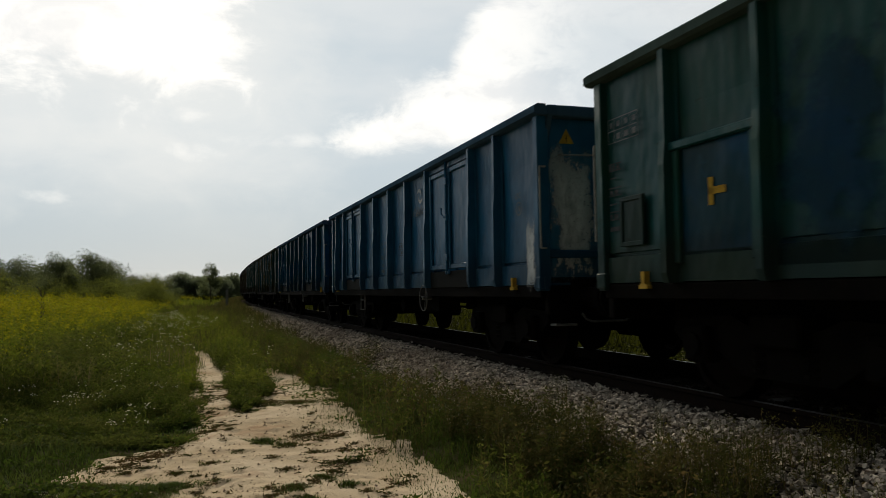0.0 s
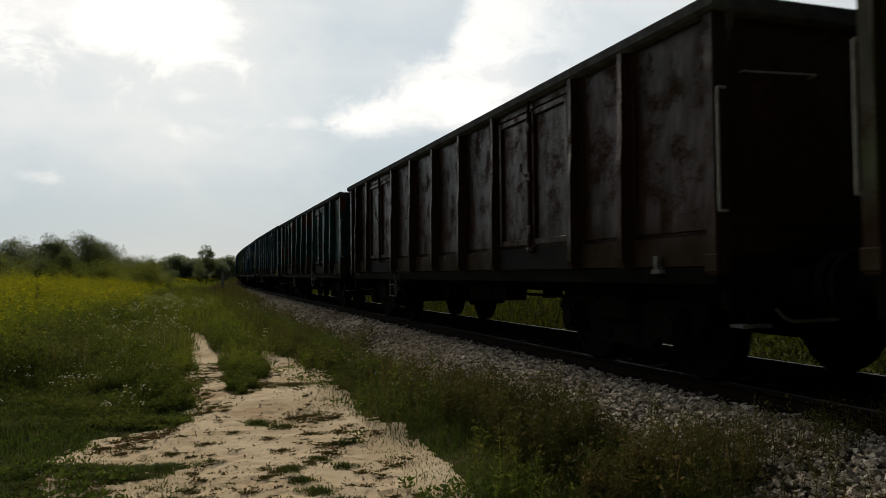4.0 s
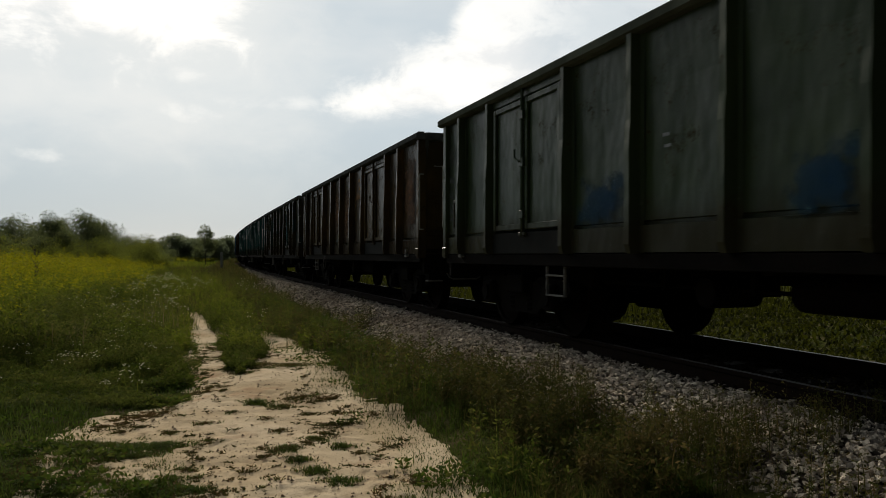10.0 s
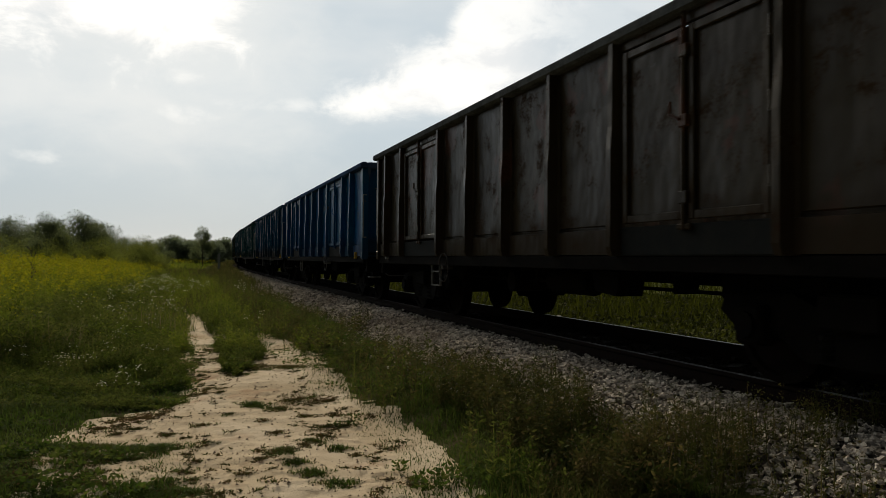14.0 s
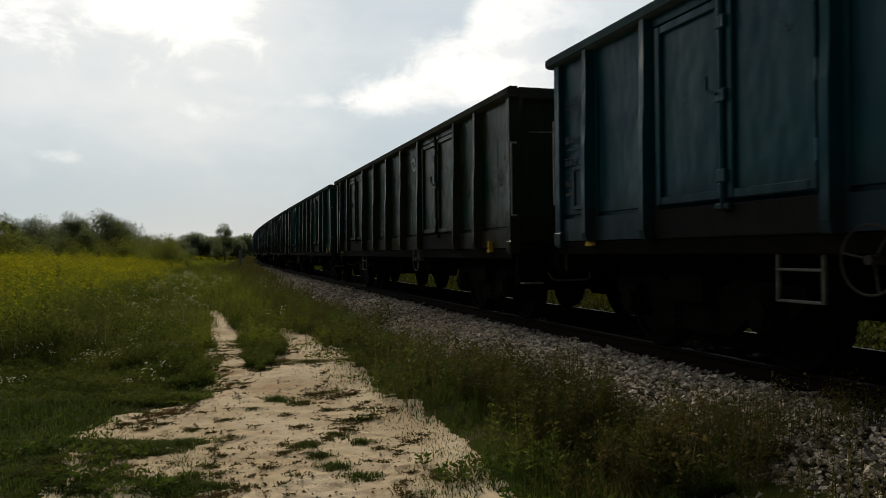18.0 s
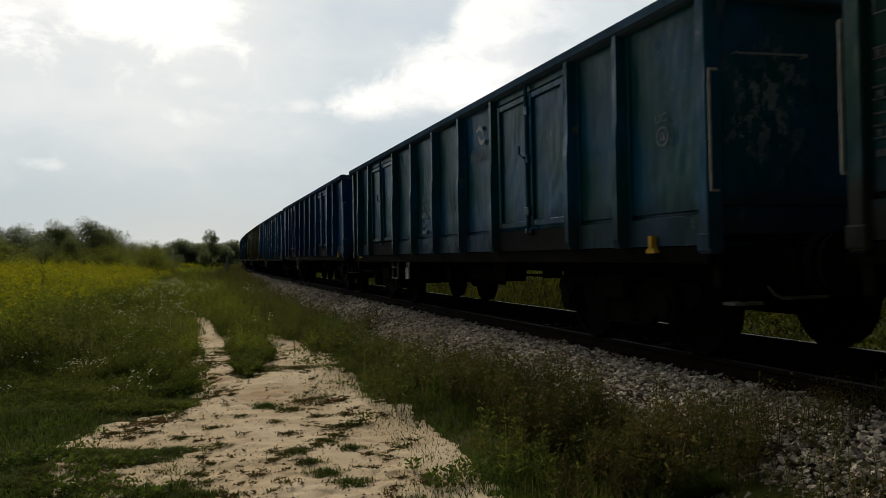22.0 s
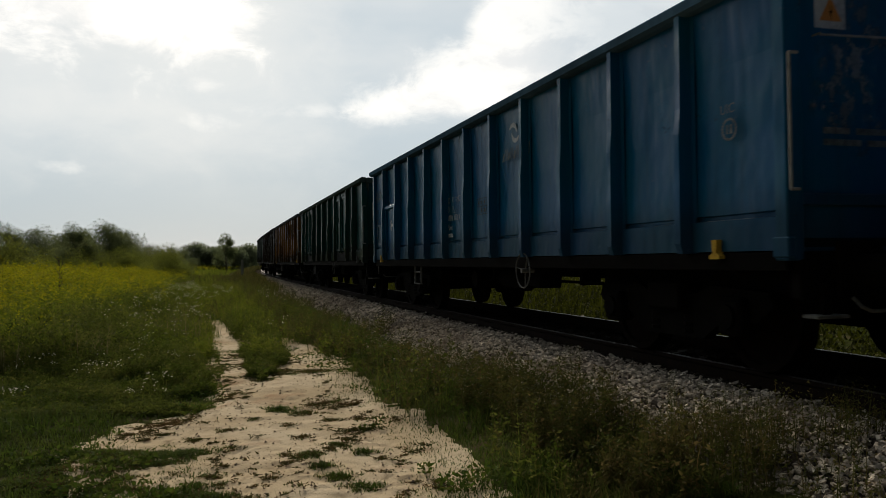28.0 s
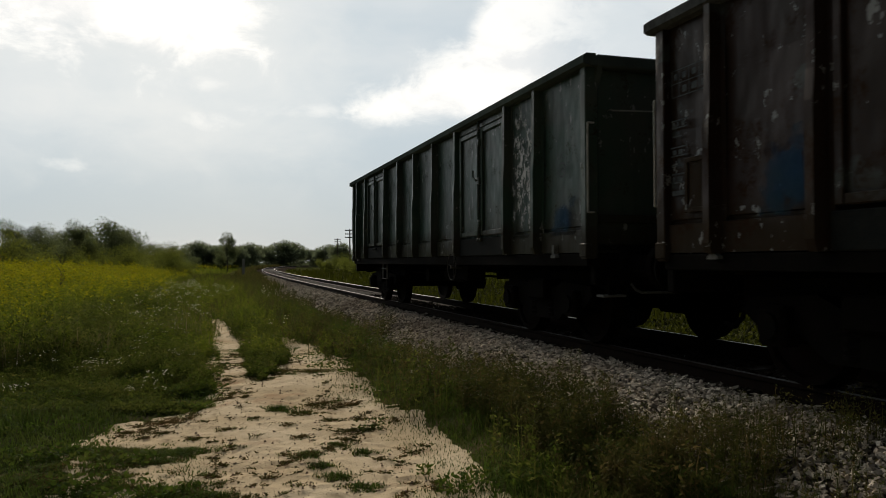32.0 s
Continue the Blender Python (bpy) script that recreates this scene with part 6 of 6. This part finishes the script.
    for heap, k in ((dark, front), (h, ~front)):
        stalks(heap, x[k], y[k], tall[k], 7, 0.13, 0.024, rs, 0.85)
    pos = with_ground(x, y)
    bloom = (rs.rand(len(x)) < np.interp(rim(x, y), [0.7, 1.6, 3.0, 5.5, 9.0], [0.04, 0.14, 0.45, 0.8, 0.95])) & (hump(x * 1.3 + 4, y) + 0.4 * waves(x, y, 0.6, 69) > -0.55)
    k = np.repeat(np.flatnonzero(bloom), 16)
    u = rs.uniform(0.0, 1.0, len(k))
    lean = rs.uniform(0, 6.283, len(x))[k]
    a = lean + rs.normal(0, 1.0, len(k))
    r = 0.17 * (1.05 - u) * rs.rand(len(k)) ** 0.6 * rs.uniform(0.6, 1.3, len(x))[k]
    p = pos[k] + np.column_stack([np.cos(a) * r, np.sin(a) * r, tall[k] * (0.74 + 0.26 * u) - 0.25 * r])
    out = np.column_stack([np.cos(a), np.sin(a), rs.uniform(-0.2, 0.7, len(k))])
    far = np.clip(y[k] / 14, 0.8, 2.0)
    gold.add(*leaves(p, out, rs.uniform(0.025, 0.065, len(k)) * far, rs.uniform(0.011, 0.024, len(k)) * far, rs))
    # farther off the same field, in coarser tufts
    x, y, o = scatter(48000, (-130, 2, 40, 190), rs, lambda x, y, o: (o < -5) & (x > -0.8 * y))
    n = len(x)
    h.add(*blades(with_ground(x, y), rs.uniform(0.7, 1.4, n) * (1 + 0.2 * waves(x, y, 0.5, 65)) * np.interp(o, [-15, -6], [1, 0.45]), 0.03 * (y / 40), rs.uniform(0.1, 0.5, n), rs))
    x, y, o = scatter(34000, (-130, 2, 42, 190), rs, lambda x, y, o: (o < -7) & (x > -0.8 * y) & (waves(x, y, 0.25, 19) + 0.6 * waves(x, y, 0.9, 20) > -0.05))
    n = len(x)
    p = with_ground(x, y) + np.column_stack([np.zeros(n), np.zeros(n), rs.uniform(0.95, 1.45, n) * (1 + 0.12 * waves(x, y, 0.5, 65)) * np.interp(o, [-15, -7], [1, 0.6])])
    gold.add(*leaves(p, rs.normal(size=(n, 3)) + [0, 0, 0.6], 0.12 * (y / 42) ** 0.7, 0.06 * (y / 42) ** 0.7, rs))
    straw.done("dry_grass_blades", M_STRAW, "pale dry grass blades among the dark weeds", "grass")
    dark.done("dark_meadow_weeds", M_SHADEWEED, "green leafy weeds along the meadow's edge, darkened for shade", "weeds")
    h.done("meadow_weeds", M_WEED, "tall green meadow weeds and grass", "weeds")
    gold.done("goldenrod_blossoms", M_GOLD, "yellow goldenrod blossom plumes over the meadow", "flowers")
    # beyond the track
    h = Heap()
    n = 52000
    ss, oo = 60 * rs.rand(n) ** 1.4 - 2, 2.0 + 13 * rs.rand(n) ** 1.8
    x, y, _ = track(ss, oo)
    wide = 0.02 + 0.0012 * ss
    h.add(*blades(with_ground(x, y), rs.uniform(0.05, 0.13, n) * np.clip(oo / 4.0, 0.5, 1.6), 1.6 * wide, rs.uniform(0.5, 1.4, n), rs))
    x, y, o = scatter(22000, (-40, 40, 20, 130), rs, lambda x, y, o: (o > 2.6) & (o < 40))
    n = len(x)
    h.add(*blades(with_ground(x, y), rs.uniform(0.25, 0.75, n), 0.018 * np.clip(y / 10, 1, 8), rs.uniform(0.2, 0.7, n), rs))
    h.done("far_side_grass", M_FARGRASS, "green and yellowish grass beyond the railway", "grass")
    # white asters at the meadow's edge and along the left rut
    h, stems = Heap(), Heap()
    x, y, o = scatter(6000, (-16, -1.0, 6.0, 40), rs, lambda x, y, o: (((abs(rim(x, y) - 0.5) < 0.9) & (waves(x, y, 1.7, 23) + 0.8 * waves(x, y, 5.0, 27) > 0.3))
                      | ((abs(o + 4.6) < 1.3) & (y > 11) & (waves(x, y, 0.9, 24) + 0.7 * waves(x, y, 3.0, 25) > 0.45) & (rs.rand(len(x)) < 0.45))
                      | ((y > 8.5) & (rim(x, y) < 0.4) & (y < 11.5) & (x < -3.2) & (waves(x, y, 2.6, 78) + 0.6 * waves(x, y, 6.0, 79) > 0.25))
                      | ((abs(o + 2.9) < 0.35) & (waves(x, y, 1.6, 80) > 0.75))) & (sand(x, y) < -0.1))
    tall = np.where((rim(x, y) < 0.4) & (y < 11.5), np.interp(y, [8.5, 11], [0.16, 0.36]) * rs.uniform(0.8, 1.2, len(x)), rs.uniform(0.25, 0.5, len(x)) + 0.3 * np.clip(rim(x, y), -0.3, 1)) + np.where(o > -6.2, np.interp(y, [11, 18], [0, 0.25]), 0)
    stalks(stems, x, y, tall, 4, 0.06, 0.012, rs)
    k = np.repeat(np.arange(len(x)), 5)
    c = with_ground(x, y)[k] + np.column_stack([rs.normal(0, 0.05, len(k)), rs.normal(0, 0.05, len(k)), tall[k] * rs.uniform(0.85, 1.05, len(k))])
    kk = np.repeat(np.arange(len(k)), 6)
    a = np.tile(np.arange(6) * 1.047, len(k))
    out = np.column_stack([np.cos(a), np.sin(a), np.full(len(kk), 0.25)]) + rs.normal(0, 0.6, (len(k), 3))[kk]
    wide = np.clip(y[k][kk] / 12, 1.05, 1.45)
    h.add(*leaves(c[kk], out, rs.uniform(0.007, 0.016, len(kk)) * wide, 0.010 * wide, rs))
    h.done("white_asters", M_WHITEFL, "small white aster blossoms at the meadow's edge", "flowers")
    stems.done("aster_stems", M_WEED, "thin green aster stems", "weeds")


build_grass()
build_weeds()


def tree_master(name, tall, wide, leaf_n, leaf, mat, seed, trunk=0.35, label="", low=0.25, distant=False):
    """A tree: tapered trunk, limbs, and a crown of many leaf sprays in uneven clumps with gaps."""
    rs = np.random.RandomState(seed)
    root = new(name)
    tagged(root, label, "tree" if trunk > 0.2 else "bush")
    bm = bmesh.new()
    lean = rs.uniform(-0.04, 0.04, 2) * tall
    top = (lean[0], lean[1], tall * 0.8)
    rod(bm, (0, 0, -0.2), top, 0.03 * tall * 0.5, 8, 0.012)
    part("trunk", bm, M_BARK, root)
    clumps, far = [], bmesh.new() if distant else None
    for i in range(int(12 + 2 * tall)):
        u = rs.uniform(low, 1.0)
        a = rs.uniform(0, 6.283)
        r = wide * (0.25 + 0.75 * math.sin(math.pi * min(1, (u - low + 0.12) / (1.12 - low)))) * rs.uniform(0.4, 1.0) * 0.5
        c = np.array([math.cos(a) * r + lean[0] * u, math.sin(a) * r + lean[1] * u, tall * (0.12 + 0.83 * u)])
        clumps.append((c, wide * rs.uniform(0.14, 0.27)))
        if far is None:
            limb = bmesh.new()
        rod(limb if far is None else far, (lean[0] * u * 0.7, lean[1] * u * 0.7, tall * u * 0.6), tuple(c), 0.012 * tall * 0.4, 5, 0.008)
        if far is None:
            part("limb", limb, M_BARK, root)
    if far is not None:
        part("limbs", far, M_BARK, root)
    pick = rs.randint(0, len(clumps), leaf_n)
    cen, rad = np.array([c for c, _ in clumps])[pick], np.array([r for _, r in clumps])[pick]
    d = rs.normal(size=(leaf_n, 3))
    d /= np.linalg.norm(d, axis=1)[:, None]
    p = cen + d * (rad * rs.rand(leaf_n) ** 0.5)[:, None] * [1.15, 1.15, 0.9]
    p[:, 2] = np.maximum(p[:, 2], 0.1)
    h = Heap()
    h.add(*leaves(p, d + rs.normal(0, 0.7, (leaf_n, 3)), leaf * rs.uniform(0.6, 1.5, leaf_n), leaf * 0.6 * rs.uniform(0.6, 1.4, leaf_n), rs))
    crown = new("crown", raw_mesh("crown", np.concatenate(h.v), h.f, mat))
    crown.parent = root
    return root


def build_trees():
    def spot(deg, dist):       # bearing in degrees left of ahead
        return -dist * math.tan(radians(deg)), dist
    a = tree_master("tree", 5.6, 5.6, 16000, 0.15, M_TREE, 1, label="broad dark green tree at the meadow's far edge", low=0.02)
    b = tree_master("tree", 5.4, 3.2, 8000, 0.13, M_TREE, 2, label="slender dark green tree at the meadow's far edge", low=0.05)
    c = tree_master("bush", 3.4, 4.8, 11000, 0.115, M_BUSH, 3, 0.1, "round light green bush at the meadow's edge", 0.0, True)
    d = tree_master("tree", 6.0, 7.6, 5500, 0.4, M_HAZETREE, 4, label="distant dark tree in the tree line", low=0.0, distant=True)
    used = set()
    rs = random.Random(12)
    # kind, degrees left of ahead, distance, size
    plan = [(c, 30.6, 46, 0.96), (b, 29.4, 50, 0.78), (c, 28.6, 50, 0.77), (a, 27.6, 64, 0.83), (a, 26.4, 70, 0.97), (b, 25.2, 66, 1.0), (a, 24.6, 72, 1.01), (a, 23.3, 68, 0.96),
            (c, 26.2, 54, 0.55), (c, 24.0, 56, 0.68), (c, 22.6, 58, 0.77), (c, 21.7, 66, 0.77), (a, 22.0, 84, 0.87), (c, 20.6, 72, 0.84), (c, 19.9, 80, 0.68), (a, 19.6, 92, 0.77),
            (a, 18.6, 110, 0.77), (c, 18.7, 84, 0.44), (d, 17.9, 150, 0.85), (d, 17.2, 158, 0.95), (d, 16.4, 150, 0.85), (d, 15.8, 160, 0.95), (b, 15.7, 122, 1.45),
            (d, 15.1, 158, 0.85), (d, 14.3, 165, 1.0), (d, 13.5, 190, 1.0), (d, 12.6, 200, 1.0), (d, 11.8, 195, 1.2), (d, 11.1, 200, 1.1),
            (d, 10.3, 215, 0.9), (d, 9.4, 220, 0.95), (d, 8.5, 210, 1.1), (d, 7.6, 190, 1.1), (c, 8.2, 150, 0.77), (c, 7.4, 135, 0.81), (c, 6.7, 120, 0.84),
            (c, 9.1, 165, 0.65), (c, 5.9, 112, 0.81), (c, 6.2, 95, 0.56), (d, 5.4, 160, 0.9), (d, 32.5, 80, 0.95), (c, 33.5, 50, 0.96),
            (b, 25.5, 60, 1.12), (a, 23.4, 66, 1.08), (c, 20.1, 74, 0.9), (c, 19.2, 78, 0.75), (c, 21.1, 70, 0.85), (a, 21.0, 88, 0.8), (a, 25.4, 74, 0.95), (a, 28.8, 70, 0.8), (a, 20.0, 98, 0.75),
            (c, 31.8, 48, 0.8), (c, 29.8, 52, 0.7), (c, 27.4, 56, 0.75), (c, 25.4, 55, 0.7), (c, 24.9, 60, 0.8), (c, 23.2, 58, 0.72), (c, 22.1, 62, 0.66), (a, 29.9, 66, 0.72), (a, 31.2, 62, 0.7)]
    for kind, deg, dist, size in plan:
        x, y = spot(deg, dist)
        m = Matrix.Translation((x, y, float(ground_z(np.array([x]), np.array([y]))[0]))) @ Matrix.Rotation(rs.uniform(0, 6.28), 4, "Z") @ Matrix.Scale(size, 4)
        if kind in used:
            copy_thing(kind, m)
        else:
            used.add(kind)
            kind.matrix_basis = m


def telegraph_pole(x, y, tall):
    p = new("telegraph_pole")
    tagged(p, "grey wooden telegraph pole with crossarms beyond the track", "pole", "poles along the line")
    bm = bmesh.new()
    rod(bm, (0, 0, -0.3), (0, 0, tall), 0.13, 10, 0.09)
    part("mast", bm, M_WOOD, p)
    for k in range(3):
        bm = bmesh.new()
        z = tall - 0.25 - 0.55 * k
        bx(bm, -0.75, 0.75, -0.06, 0.06, z - 0.06, z + 0.06, 0.01)
        arm = part("crossarm", bm, M_WOOD, p)
        for u in (-0.65, -0.3, 0.3, 0.65):
            bm = bmesh.new()
            rod(bm, (u, 0, z + 0.06), (u, 0, z + 0.22), 0.035, 6)
            part("insulator", bm, M_CONCRETE, arm)
    p.matrix_basis = Matrix.Translation((x, y, -0.05))


def marker_post(x, y):
    p = new("marker_post")
    tagged(p, "pale concrete marker post beside the track", "post")
    bm = bmesh.new()
    bx(bm, -0.11, 0.11, -0.09, 0.09, -0.2, 1.7, 0.02)
    bx(bm, -0.12, 0.12, -0.1, 0.1, 1.7, 1.78, 0.03)
    part("shaft", bm, M_CONCRETE, p)
    p.matrix_basis = Matrix.Translation((x, y, float(ground_z(np.array([x]), np.array([y]))[0]))) @ Matrix.Rotation(0.25, 4, "Z")


def dock_plant(x, y, tall):
    """A dead dock: a brown stalk with ragged side spikes of dark seed."""
    rs = np.random.RandomState(9)
    p = new("dock_plant")
    tagged(p, "tall dead brown dock stalk standing in the meadow", "plant")
    bm = bmesh.new()
    rod(bm, (0, 0, 0), (0.03, 0, tall), 0.011, 6, 0.004)
    part("stalk", bm, M_BARK, p)
    for i in range(7):
        z, a, up = tall * (0.5 + 0.075 * i), rs.uniform(0, 6.28), rs.uniform(0.12, 0.3)
        tip = np.array([math.cos(a) * 0.13, math.sin(a) * 0.13, z + up])
        bm = bmesh.new()
        rod(bm, (0.02, 0, z), tuple(tip), 0.006, 5, 0.003)
        spike = part("spike", bm, M_BARK, p)
        n = 60
        u = rs.rand(n)[:, None]
        q = np.array([0.02, 0, z]) * (1 - u) + tip * u
        h = Heap()
        h.add(*leaves(q, rs.normal(size=(n, 3)), rs.uniform(0.02, 0.045, n), rs.uniform(0.012, 0.02, n), rs))
        seeds = tagged(new("seed_head", raw_mesh("seed_head", np.concatenate(h.v), h.f, M_BARK)), kind="stuff")
        seeds.parent = spike
    p.matrix_basis = Matrix.Translation((x, y, float(ground_z(np.array([x]), np.array([y]))[0])))


build_trees()
dock_plant(-12.0, 24.0, 1.75)
telegraph_pole(-14.6, 120.0, 6.8)
telegraph_pole(-24.8, 180.0, 7.2)
marker_post(-17.2, 66.0)


def build_sleepers():
    t = new("sleepers")
    tagged(t, "dark tarred wooden sleepers under the rails", "sleepers", kind="structure")
    bm = bmesh.new()
    bx(bm, -0.125, 0.125, -1.3, 1.3, -0.15, 0.0, 0.012)
    me = to_mesh("sleeper", bm, M_SLEEPER)
    for i in range(240):
        s = -6.0 + 0.6 * i
        x, y, phi = track(s)
        ob = new("sleeper", me)
        ob.parent = t
        ob.matrix_basis = Matrix.Translation((x, y, RAIL - 0.172)) @ Matrix.Rotation(phi + math.pi / 2, 4, "Z")


build_sleepers()


def wagon_rows(j):
    """The wagon's poses: it rolls along the track, slowing from 18.5 to 13 metres a second."""
    rows = []
    for t in range(33):
        u = t - 16.0
        s = -269.51 + u * (-15.8103 + u * (0.096380 + u * (-3.9803e-05 + u * -1.8550e-05))) + 14.04 * j + 7.02 - 0.11 * math.exp(-t / 1.5)
        ax, ay, _ = track(s - 4.5)
        bx_, by_, _ = track(s + 4.5)
        rows.append((float(t), Matrix.Translation(((ax + bx_) / 2, (ay + by_) / 2, RAIL)) @ Matrix.Rotation(math.atan2(by_ - ay, bx_ - ax), 4, "Z")))
    return rows


def motions():
    for j, w in TRAIN.items():
        walk(w, wagon_rows(j))


motions()
